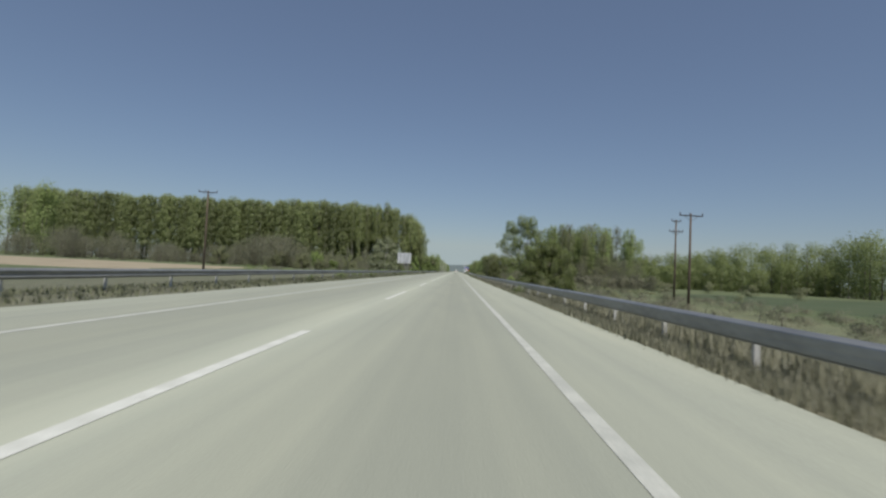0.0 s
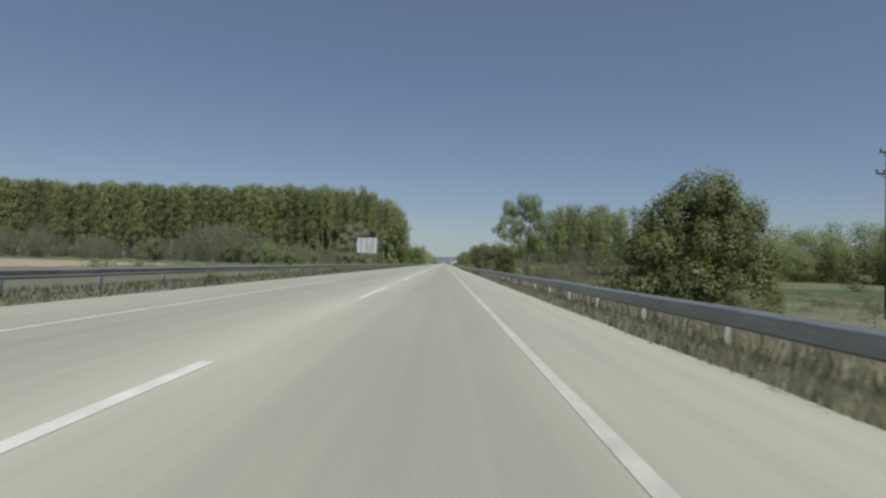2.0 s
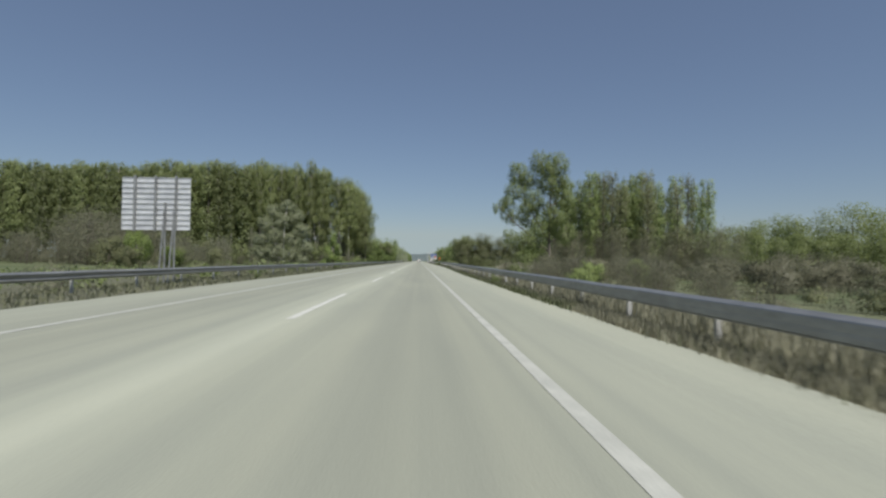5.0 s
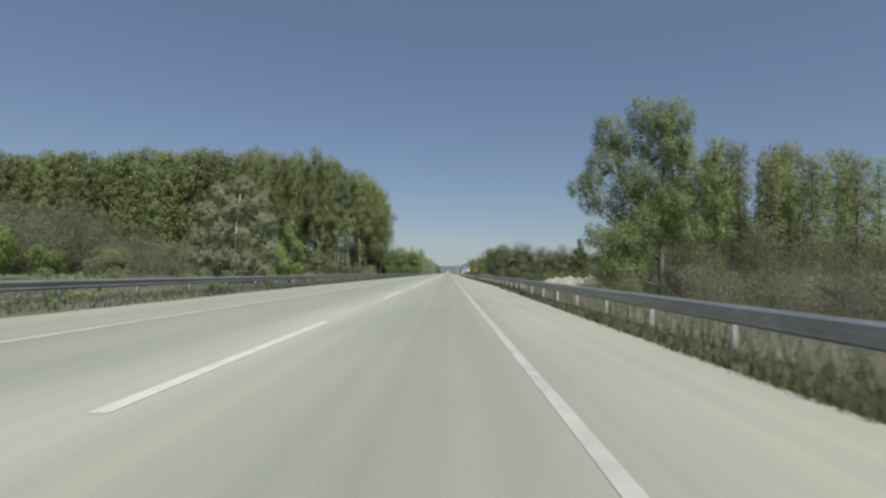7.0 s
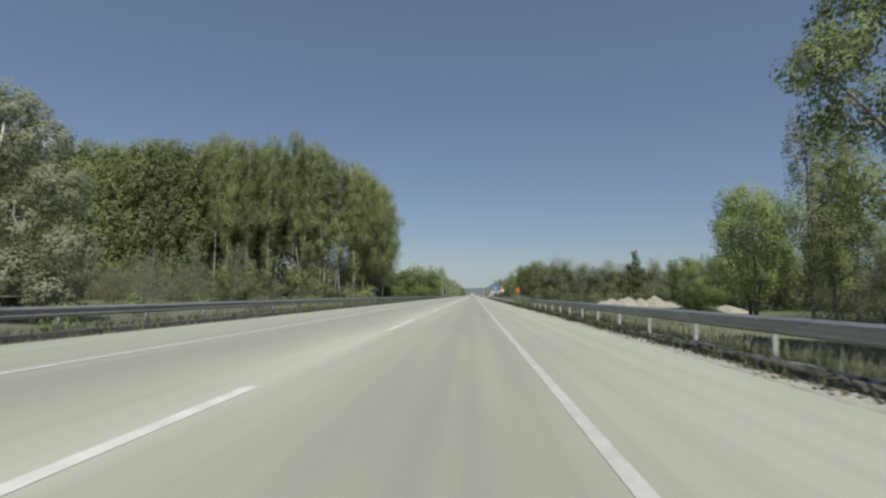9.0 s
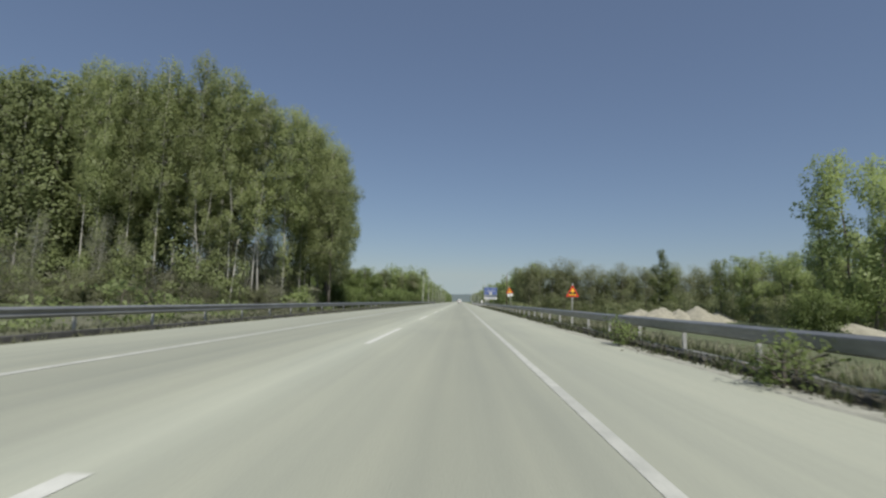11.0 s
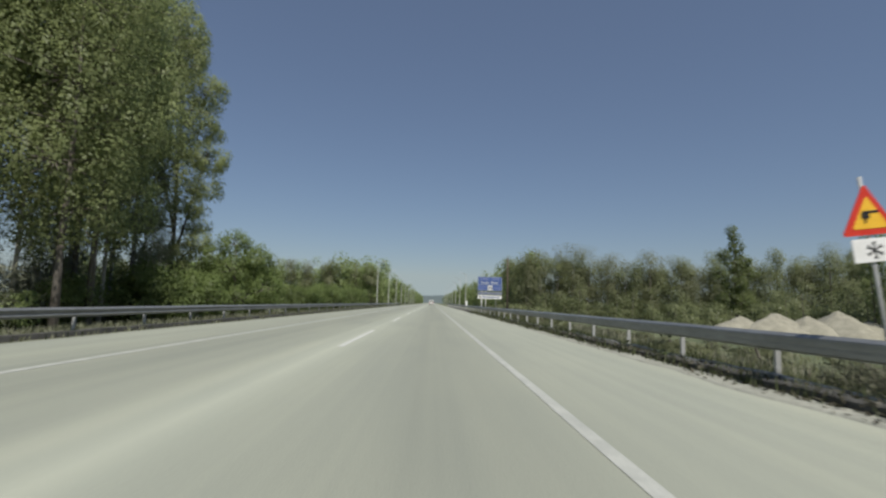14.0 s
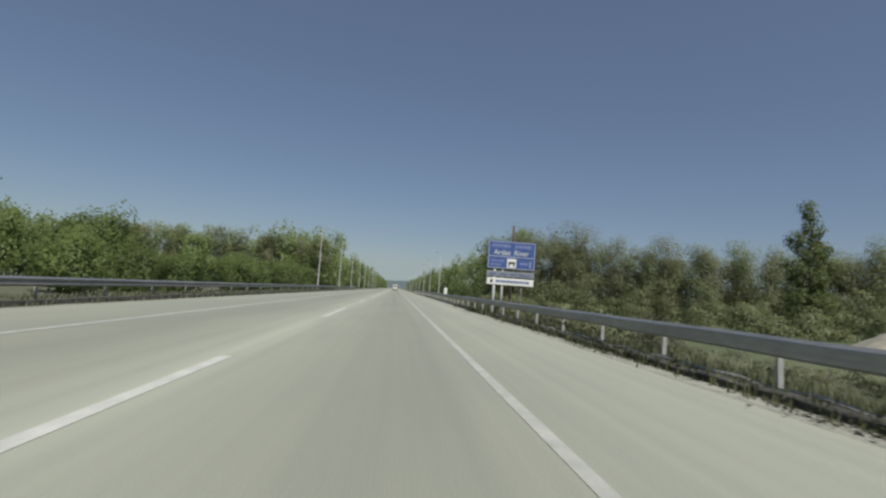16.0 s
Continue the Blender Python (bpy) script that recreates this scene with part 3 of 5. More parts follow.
def mass(name, label, spots, leaf_mat, leaves, leaf, seed, low=0.04, kind="stuff", slim=0.7):
    """A far wood as one sheet of foliage: crowns of clumped leaves and pale stems at the given spots (x, y, height, radius)."""
    rng = np.random.default_rng(seed)
    pts, face = [], []
    stems = Shape()
    for x, y, h, r in spots:
        z0 = land(x, y)
        k = 20
        ct = rng.uniform(low, 0.95, k)
        cr = r * 0.75 * np.sqrt(np.clip(1 - (1.6 * ct - 0.75) ** 2, 0.05, 1)) * rng.uniform(0.2, 1, k)
        ca = rng.uniform(0, 6.28, k)
        c = np.stack([x + cr * np.cos(ca), y + cr * np.sin(ca), z0 + h * ct], 1)
        pick = rng.integers(0, k, leaves)
        d = rng.normal(size=(leaves, 3))
        d *= (rng.uniform(0.2, 1, leaves) ** 0.5 / np.linalg.norm(d, axis=1))[:, None] * np.array([0.5 * r, 0.5 * r, 0.13 * h])
        p = c[pick] + d
        p[:, 2] = np.clip(p[:, 2], z0 + 0.2, z0 + h * 1.04)
        pts.append(p)
        out = p - np.array([x, y, z0 + 0.55 * h])
        out[:, 2] *= 0.4
        face.append(0.36 * d / (np.linalg.norm(d, axis=1)[:, None] + 1e-6) + 0.5 * out / (np.linalg.norm(out, axis=1)[:, None] + 1e-6) + np.array([0, 0, 0.4]))
        stems.tube([(x, y, z0 - 0.3), (x + rng.normal(0, 0.3), y, z0 + h * 0.8)], [h * 0.012, 0.03], 4, False)
    v, f = cards(np.concatenate(pts), leaf, rng, slim, np.concatenate(face), 0.45 if slim > 0.2 else 2.5, 3)
    root = thing(name, label, "wood", pose(0, 0, 0), kind=kind)
    part("crown", card_mesh("crown", v, f, leaf_mat, np.concatenate(face)), root)
    part("trunk", stems.mesh("trunk", BARK), root)


rng = random.Random(21)
# plantation of tall poplars beyond the far verge
POPLAR_MID = [poplar_column(100 + i, 38.0, 3.5, (6.0, 8.0, 5.0, 9.0)[i], 8, 1.1, 28, 0.58, LEAF_PLANT, PALE_BARK if i % 2 else BARK, 0.06) for i in range(4)]
POPLAR_LOW = [poplar_column(120 + i, 38.0, 3.6, 8.0, 6, 1.6, 30, 1.0, LEAF_PLANT, BARK) for i in range(3)]
POPLAR_NEAR = [poplar_column(140 + i, 30.0, 3.1, (4.5, 8.0, 11.5)[i], (9, 8, 7)[i], 0.8, 80, 0.23, LEAF, PALE_BARK, 0.18, 0.13, 0.6) for i in range(3)]
POPLAR_LABEL = "tall slender poplar in a dense plantation beside the road"
for row in range(5):
    for col in range(53):
        x = -26.0 - col * 5.2
        if (col > 1 and row > 2) or (x < -85 and row > 2) or (x < -180 and row > 1):
            continue
        y = 299.0 + row * 5.6 + 0.16 * max(0.0, -40 - x)
        px, py = x + rng.uniform(-1.6, 1.6), y + rng.uniform(-1.6, 1.6)
        edge = (0.80, 0.90, 0.95, 0.98, 1.0)[min(col, 4)]
        near = (col < 2 and row > 0) or (row == 0 and col < 8)
        tall = rng.uniform(0.96, 1.04) * edge * (1.33 if near and row == 0 and col > 1 else 1.26 if near else 1.0)
        kinds = POPLAR_NEAR[:1] if col == 0 else POPLAR_NEAR if near else POPLAR_MID if (row == 0 or col < 6 or (row == 1 and col < 20)) else POPLAR_LOW
        tree(kinds[rng.randrange(len(kinds))], "poplar_tree", POPLAR_LABEL, "tree", stand(px, py, rng.uniform(0, 360), rng.uniform(0.92, 1.1), tall * (1.0 + 0.03 * (-110 < x < -68) + 0.0008 * max(0.0, -110 - x))), "poplars of the plantation")
# leafy end trees that lean out towards the road
END_TREE = poplar_column(161, 21.0, 5.0, 5.2, 7, 0.85, 90, 0.19, LEAF, BARK, 0.26, 0.22, fill=1.0, blunt=0.6)
for x, y, turn, tall in [(-21.4, 306, 250, 1.12), (-23.4, 312, 160, 1.38), (-26.5, 322, 40, 1.5), (-28.0, 317, 310, 1.62)]:
    tree(END_TREE, "poplar_tree", "broad leafy poplar at the edge of the plantation", "tree", stand(x, y, turn, 1.0, tall), "poplars of the plantation")
tree(lobed_tree(165, [[(0, 0, -0.4), (0.2, 0, 8), (-0.1, 0.2, 17), (0.2, 0, 29)], [(0.1, 0, 5), (1.6, -0.4, 10), (2.9, -0.4, 15.5)], [(0.1, 0, 9), (-1.6, 0.5, 14), (-3.0, 0.4, 23)], [(0, 0, 4), (1.4, -0.3, 6), (3.0, -0.5, 7.4)]],
                [(0.1, 0, 29.6, 2.1, 2.2, 2.3), (0.2, -0.6, 26.2, 2.5, 2.4, 1.9), (2.1, 0, 23.0, 2.5, 2.4, 1.9), (-2.9, 0.4, 25.2, 2.6, 2.6, 2.2), (-1.4, -1.4, 21.4, 2.5, 2.4, 2.0), (1.9, 0.3, 19.3, 2.3, 2.4, 1.7), (-3.4, 0, 18.2, 2.6, 2.6, 1.9), (3.1, -0.4, 15.9, 2.4, 2.4, 1.5), (-0.4, -1.2, 16.6, 2.2, 2.2, 1.6), (2.7, 0.2, 13.0, 2.0, 2.0, 1.1), (-3.1, 0.2, 13.8, 2.5, 2.4, 1.6), (1.7, -0.5, 10.8, 1.9, 1.9, 0.9), (-2.9, -0.6, 9.6, 2.3, 2.3, 1.3), (2.9, -0.5, 7.4, 1.5, 1.5, 0.9), (2.0, 0.6, 9.0, 1.6, 1.6, 0.8), (0.8, -0.2, 6.6, 1.9, 1.8, 1.1), (1.6, 0.2, 5.0, 1.5, 1.5, 0.8), (-1.6, -0.5, 6.0, 1.9, 1.9, 1.1)],
                0.62, 96, 0.185, LEAF, BARK, 0.28, 1.05, 0.1, 1.15), "poplar_tree", "broad leafy poplar with ragged limbs at the plantation's end", "tree", stand(-26.3, 328.0), "poplars of the plantation")

# group of large poplars in the low ground on the near side
BIG = lobed_tree(180, [[(0, 0, -0.4), (0.15, 0, 5), (0.1, 0.2, 10), (0.3, 0, 17), (1.2, 0, 24)], [(0.1, 0, 7.5), (-2.2, 0.4, 11.5), (-5.0, 0.8, 16.5), (-6.6, 0.6, 22.6)], [(0.1, 0, 5.5), (-3.6, -0.4, 8.6), (-7.6, -0.6, 11.6), (-10.4, -0.6, 14.6)]],
                 [(-2.0, 0.3, 24.6, 2.0, 2.3, 2.4), (1.6, -0.4, 24.2, 2.3, 2.4, 2.4), (0.2, 0, 20.2, 3.2, 3.3, 2.2), (3.2, 0.6, 17.2, 2.1, 2.5, 2.4), (-6.5, 0.6, 22.4, 2.0, 2.2, 2.4), (-7.2, 0.8, 18.4, 2.4, 2.5, 1.8), (-3.6, -0.5, 16.6, 2.0, 2.4, 1.8), (-10.9, -0.6, 14.8, 1.5, 1.6, 1.2), (-7.6, 1.2, 13.2, 2.1, 2.2, 1.5), (-3.9, 1.0, 12.4, 2.1, 2.4, 1.7), (0.9, -1.0, 13.0, 2.3, 2.5, 2.0), (-8.4, -0.6, 8.6, 1.5, 1.8, 1.4), (-5.3, -1.2, 7.6, 2.3, 2.4, 1.9), (-5.4, -1.6, 3.8, 2.5, 2.4, 2.1), (3.6, 0.4, 9.4, 1.9, 2.2, 2.1), (-4.3, 1.6, 20.9, 1.9, 2.2, 1.6), (-5.4, -1.0, 15.0, 1.8, 2.0, 1.4), (-1.3, 1.2, 15.0, 1.9, 2.0, 1.6), (-9.1, 0.3, 16.0, 1.6, 1.8, 1.2), (-2.0, -1.2, 9.8, 2.0, 2.0, 1.6), (2.6, 1.0, 21.0, 1.8, 2.1, 1.8), (-0.4, -1.4, 22.6, 1.9, 2.0, 1.6), (1.6, 1.2, 10.6, 2.0, 2.0, 1.8), (-2.6, 0.8, 6.4, 1.8, 2.0, 1.6)],
                 0.8, 92, 0.225, LEAF_TALL, BARK, 0.36, 0.95, 0.1, 1.35, swell=1.1)
ROUND_POPLAR = lobed_tree(186, [[(0, 0, -0.4), (0.2, 0, 6), (0, 0.2, 15)], [(0, 0, 2), (1.6, 0, 7), (2.6, 0, 13)]],
                          [(-0.4, 0, 14.6, 2.4, 2.4, 2.2), (-2.6, 0.4, 11.0, 2.2, 2.2, 2.2), (2.8, -0.3, 12.4, 2.3, 2.3, 2.4), (0.4, -0.8, 9.6, 2.6, 2.6, 2.2), (3.2, 0.6, 7.6, 2.0, 2.0, 2.0), (-2.8, 0, 6.6, 2.0, 2.0, 1.8), (0.2, 0, 5.0, 2.3, 2.3, 1.8)],
                          0.85, 46, 0.3, LEAF_SOFT, BARK, 0.26)
BIG_FAR = [tree_meshes(184 + i, 26.0, 6.4, 2.5, 40, 11000, 0.46, "oval", LEAF_SOFT, BARK, 0.26, 0.012, 2, 0.2, corners=3) for i in range(2)]
SLIM = [poplar_column(190 + i, 24.0, 2.3, 4.5, 9, 0.62, (34, 20)[i], 0.28, BUD if i else LEAF_SOFT, BARK, 0.25, 0.17, 0.4, 0.85) for i in range(2)]
tree(BIG, "poplar_tree", "large open-crowned poplar standing below the embankment", "tree", stand(27.8, 209.0), "poplars below the embankment")
for x, y, turn, sc in ((36.5, 252, 0, 1.0), (41, 262, 120, 0.95), (45, 250, 230, 0.9)):
    tree(ROUND_POPLAR, "poplar_tree", "rounded leafy poplar behind the large one", "tree", stand(x, y, turn, sc, 1.05 * sc), "poplars below the embankment")
for i, (x, y, tall) in enumerate([(36, 224, 0.95), (46.5, 217, 0.9), (49.5, 221, 0.94), (53, 217, 0.9), (57, 222, 0.95), (61, 219, 0.92), (40, 219, 1.02), (42.5, 226, 0.98), (42, 231, 1.02), (45, 224, 1.04), (47, 233, 1.1), (49, 229, 1.1), (51.5, 223, 1.0), (56.5, 228, 1.08), (54, 226, 1.06), (59, 231, 1.12), (65, 228, 1.06), (71, 233, 1.1), (78, 236, 1.08)] + [(38 + 4.4 * k, 243 + 3 * (k % 3), 1.0 + 0.06 * (k % 2)) for k in range(11)]):
    tree(SLIM[i % 2], "poplar_tree", "slender young poplar in a loose row", "tree", stand(x, y, 50 * i, 1.0, tall), "poplars below the embankment")
for i, (x, y, tall) in enumerate([(61, 311, 1.0), (65, 309, 1.2), (73, 313, 1.25), (85, 308, 1.3), (94, 322, 1.2), (110, 330, 1.1)]):
    tree((BIG_FAR if i % 2 else SLIM)[i % 2], "poplar_tree", "tall poplar at the edge of the sand heaps", "tree", stand(x, y, 80 * i, 1.15, tall), "poplars by the sand heaps")

for i, (x, y, sc, tall) in enumerate([(62, 348, 0.8, 0.62), (67, 345, 0.7, 0.6), (71, 351, 0.8, 0.64), (75, 343, 0.8, 0.62), (80, 349, 0.8, 0.72), (86, 345, 0.9, 0.8), (92, 351, 0.9, 0.85), (98, 344, 0.9, 0.82)]):
    tree((BIG_FAR if i % 2 else SLIM)[i // 2 % 2], "poplar_tree", "young poplar in the brush behind the sand heaps", "tree", stand(x, y, 65 * i, sc, tall), "poplars by the sand heaps")

# single trees and shrubs
SHRUB = [tree_meshes(200 + i, 5.0, 2.4, 0.4, 36, 6500, 0.24, "round", LEAF_SOFT, BARK, 0.3, 0.012, 3, corners=3) for i in range(2)]
SHRUB_DULL = tree_meshes(204, 5.0, 2.4, 0.4, 36, 5000, 0.24, "round", BUD, BARK, 0.3, 0.012, 3, corners=3)
SHRUB_BRIGHT = [tree_meshes(210 + i, 5.5, 3.2, 0.3, 40, 8000, 0.27, "round", LEAF_BRIGHT, BARK, 0.28, 0.012, 3, corners=3) for i in range(2)]
BARE = [tree_meshes(220 + i, 6.0, 2.8, 0.5, 32, 1900, 0.68, "round", TWIG, BARK, 0.36, 0.012, 4, 0.0, 0.055, 3) for i in range(3)]
tree(lobed_tree(231, [[(0, 0, -0.3), (0.2, 0, 2.2), (0.3, 0.1, 5.6)], [(0, 0, 0.5), (-1.1, 0.2, 2.4), (-1.8, 0.2, 4.2)], [(0, 0, 0.4), (1.3, -0.2, 2.4), (2.2, 0, 4.0)]],
                [(0.3, 0, 5.8, 1.3, 1.3, 0.95), (-0.9, 0.2, 5.0, 1.2, 1.2, 1.0), (1.5, 0.1, 4.9, 1.2, 1.2, 1.0), (-2.0, 0, 3.6, 1.1, 1.2, 1.0), (0.2, -0.5, 3.9, 1.4, 1.4, 1.1), (2.4, 0, 3.2, 1.0, 1.2, 1.0), (-2.4, 0.1, 2.0, 1.0, 1.1, 0.9), (-0.6, -0.6, 2.3, 1.3, 1.2, 1.0), (1.5, -0.4, 2.0, 1.3, 1.3, 1.0), (2.7, 0.2, 1.5, 0.9, 1.0, 0.9), (-1.4, -0.2, 1.0, 1.2, 1.2, 0.8), (0.6, 0, 0.9, 1.3, 1.2, 0.8)],
                0.42, 110, 0.13, LEAF_ROUND, BARK, 0.12, 1.25, 0.04, 1.3), "round_tree", "dense green bushy tree below the rail", "tree", stand(10.6, 60.7))
tree(lobed_tree(232, [[(0, 0, -0.3), (0, 0, 2), (0.05, 0, 4.2)]],
                [(0.05, 0, 4.25, 0.45, 0.45, 0.55), (-0.5, 0.1, 3.6, 0.6, 0.6, 0.6), (0.55, 0, 3.7, 0.55, 0.55, 0.7), (0, -0.2, 3.1, 0.8, 0.7, 0.7), (-0.75, 0, 2.5, 0.6, 0.7, 0.7), (0.75, 0.1, 2.6, 0.65, 0.7, 0.7), (0, -0.2, 1.9, 0.9, 0.8, 0.8), (-0.7, 0, 1.3, 0.7, 0.7, 0.8), (0.7, 0, 1.4, 0.75, 0.75, 0.8), (0, 0, 0.7, 0.95, 0.9, 0.7)],
                0.21, 80, 0.095, LEAF_JUNIPER, BARK, 0.1, 1.4, 0.03, 1.5, 0.5), "juniper_tree", "dark dense bushy juniper below the rail", "tree", stand(7.65, 102.9, 0, 0.86, 0.84))
tree(lobed_tree(233, [[(0, 0, -0.4), (0.2, -0.2, 4), (0.5, -0.9, 9), (0.9, -0.6, 15)], [(-0.1, 0, 1.5), (-1.8, 0, 6), (-2.4, 0, 13)], [(0, 0, 1.5), (2.4, 0, 5.5), (3.6, 0, 9.5)]],
                [(0.9, 0, 14.6, 1.6, 1.6, 1.5), (-2.0, 0.4, 13.4, 1.9, 1.9, 1.6), (2.8, 0, 12.3, 1.7, 1.8, 1.6), (-3.6, 0, 10.4, 1.9, 2.0, 1.7), (0.3, -0.6, 11.0, 2.0, 2.0, 1.5), (4.0, 0.2, 8.9, 1.8, 1.9, 1.7), (-4.6, 0, 7.0, 1.8, 1.9, 1.6), (-1.4, -0.8, 7.8, 1.9, 1.9, 1.6), (2.0, -0.8, 7.0, 2.0, 2.0, 1.6), (4.9, 0, 5.2, 1.6, 1.8, 1.5), (-4.8, 0, 3.9, 1.8, 1.8, 1.5), (-1.8, -0.6, 4.0, 1.9, 1.9, 1.5), (1.6, -0.5, 3.6, 2.0, 1.9, 1.5), (4.2, 0, 2.4, 1.7, 1.7, 1.3), (-3.0, 0, 1.5, 1.6, 1.6, 1.1)],
                0.66, 100, 0.21, LEAF_SILVER, WHITE_BARK, 0.19, 1.05, 0.1, 1.1, 0.7, 0.15), "silver_poplar", "pale silvery poplar with white trunks", "tree", stand(-29.5, 213, 0, 1.0, 0.93))
tree(lobed_tree(234, [[(0, 0, -0.4), (0, 0, 9), (0.1, 0, 19)]],
                [(0, 0, 18.6, 1.2, 1.2, 1.6), (0.3, 0, 15.9, 1.7, 1.7, 1.7), (-1.9, 0, 14.2, 1.3, 1.3, 1.2), (1.9, 0, 13.2, 1.4, 1.4, 1.3), (-0.2, 0, 12.4, 2.0, 2.0, 1.8), (-2.7, 0, 10.6, 1.4, 1.4, 1.3), (2.9, 0, 10.6, 1.5, 1.5, 1.3), (0, 0, 8.6, 2.6, 2.6, 2.0), (-1.2, 0, 5.4, 2.4, 2.4, 2.0), (1.5, 0, 4.8, 2.4, 2.4, 2.2)],
                0.7, 40, 0.32, LEAF_BUSH, BARK, 0.22, 1.0, 0.08, 1.2), "tall_tree", "dark green lumpy tree rising above the wood", "tree", stand(60, 378))
FRONDS = [(math.cos(2.4 * k) * 0.21 * (9 - k), math.sin(2.4 * k) * 0.21 * (9 - k), 0.9 + 0.62 * k, 0.3 + 0.07 * (9 - k), 0.3 + 0.07 * (9 - k), 0.42) for k in range(9)]
YOUNG = [lobed_tree(235, [[(0, 0, -0.3), (0, 0, 3), (0, 0, 6.4)]], FRONDS + [(-0.8 * x, -0.8 * y, z + 0.2, rx, ry, rz) for x, y, z, rx, ry, rz in FRONDS], 0.32, 34, 0.17, LEAF_YOUNG, BARK, 0.07, 0.9, 0.1, 1.3), tree_meshes(236, 6.0, 2.4, 0.8, 50, 7000, 0.24, "round", LEAF_YOUNG, PALE_BARK, 0.3, 0.012, 2, corners=3)]
tree(YOUNG[0], "young_tree", "pointed yellow-green young tree beside the silvery poplar", "tree", stand(-15.0, 191.0, 0, 0.92, 1.0))
tree(YOUNG[1], "young_tree", "small yellow-green tree with a pale trunk", "tree", stand(-55, 203, 40, 1.0, 1.2))
tree(YOUNG[1], "shrub", "round fresh green bush in the rough grass", "shrub", stand(-48, 204, 130, 0.8, 0.7))
WHITE_STEM = tree_meshes(237, 22.0, 2.6, 9.0, 24, 2600, 0.3, "oval", LEAF, PALE_BARK, 0.3, 0.008, 2, 0.3, corners=3)
for x, y, turn in ((-29.6, 296.2, 0), (-33.4, 295.4, 120), (-38.6, 296.4, 240)):
    tree(WHITE_STEM, "poplar_tree", "thin pale-stemmed poplar at the front of the plantation", "tree", stand(x, y, turn), "pale-stemmed poplars")
tree(lobed_tree(238, [[(0, 0, -0.3), (0.1, 0, 3.5), (0, 0, 7.5)], [(0, 0, 0.6), (-1.6, 0, 3.2), (-2.4, 0, 5.6)], [(0, 0, 0.6), (1.6, 0, 3.0), (2.3, 0, 5.4)]],
                [(0, 0, 7.4, 1.9, 2.0, 1.2), (-2.4, 0.2, 6.0, 1.8, 1.9, 1.4), (2.1, 0, 5.8, 1.8, 1.9, 1.4), (0, -0.7, 4.8, 2.2, 2.1, 1.6), (-3.3, 0, 3.3, 1.6, 1.8, 1.6), (3.2, 0, 3.2, 1.5, 1.8, 1.6), (0.9, -0.6, 2.2, 2.1, 2.0, 1.5), (-1.5, -0.6, 2.0, 2.0, 2.0, 1.4)],
                0.5, 60, 0.18, LEAF_BRIGHT, BARK, 0.16, 1.0, 0.08, 1.2), "shrub", "large bright green bush behind the rail", "shrub", stand(-19.6, 327.4))
for i, (x, y, sc) in enumerate([(-22.5, 318, 0.85), (-24.5, 312, 0.6), (-21.5, 322.5, 0.8), (-18, 345, 0.66), (-20, 357, 0.74), (-25, 350, 0.88), (-18, 372, 0.8), (-23, 385, 0.96), (-19, 400, 0.9), (-22, 418, 1.1), (-32, 362, 1.4), (-40, 380, 1.3)]):
    tree(SHRUB_BRIGHT[i % 2], "shrub", "bright green bush behind the rail", "shrub", stand(x, y, 60 * i, sc), "bushes beyond the plantation")
for i, (x, y, sc) in enumerate([(-35, 220, 1.0), (-27, 290, 0.6), (-40, 205, 0.8), (-52, 196, 0.8), (-45, 282, 0.9), (16, 150, 0.5), (22, 165, 0.6), (30, 170, 0.7), (16, 186, 0.5), (-60, 230, 1.0), (-85, 240, 1.2)]):
    tree(SHRUB_DULL if x < 0 else SHRUB[i % 2], "shrub", "loose olive green shrub in rough grass", "shrub", stand(x, y, 75 * i, sc), "shrubs in the rough")
tree(tree_meshes(205, 3.2, 1.2, 0.2, 40, 5000, 0.11, "round", BUD, BARK, 0.28, 0.012, 4, corners=3), "shrub", "pale low bush beside the green tree", "shrub", stand(9.4, 55.2, 0, 0.75, 0.55))
for x, y, sc in ((-100, 216, 1.5), (-87, 257, 1.7), (-66, 262, 1.5), (-62, 206, 1.2)):
    tree(SHRUB_DULL, "shrub", "pale green willow bush in the thicket", "shrub", stand(x, y, 30 * sc, sc), "willows of the thicket")
tree(SHRUB_BRIGHT[0], "shrub", "tall bushy tree beyond the rail", "tree", stand(-43, 370, 30, 1.3, 1.5))
tree(SHRUB_BRIGHT[1], "shrub", "bright green bush beside the gravel heaps", "shrub", stand(46.6, 291, 100, 1.0))
for i in range(72):
    x, y = -40 - 2.8 * i + rng.uniform(-2, 2), 262 + rng.uniform(-22, 22)
    big = 1.3 if x > -80 else 2.1
    tree(BARE[i % 3], "bare_shrub", "leafless brown thicket tree in front of the poplars", "tree", stand(x, y, rng.uniform(0, 360), big * rng.uniform(0.6, 1.1) * (1.0 + 0.25 * math.sin(x * 0.055))), "leafless thicket")
for i in range(18):
    x, y = rng.uniform(30, 76), rng.uniform(212, 226)
    tree(BARE[i % 3], "bare_tree", "grey leafless young tree among the poplars", "tree", stand(x, y, rng.uniform(0, 360), rng.uniform(1.0, 1.4), rng.uniform(1.3, 2.0)), "leafless trees below the embankment")
for i in range(30):
    x, y = rng.uniform(19, 66), rng.uniform(168, 222)
    tree(BARE[i % 3], "bare_shrub", "leafless brown shrub at the foot of the poplars", "shrub", stand(x, y, rng.uniform(0, 360), rng.uniform(0.5, 0.85)), "leafless undergrowth")
for i in range(26):
    x, y = rng.uniform(13, 30), rng.uniform(128, 196)
    tree(BARE[i % 3], "bare_shrub", "low leafless brush on the embankment", "shrub", stand(x, y, rng.uniform(0, 360), rng.uniform(0.35, 0.6)), "brush on the embankment")
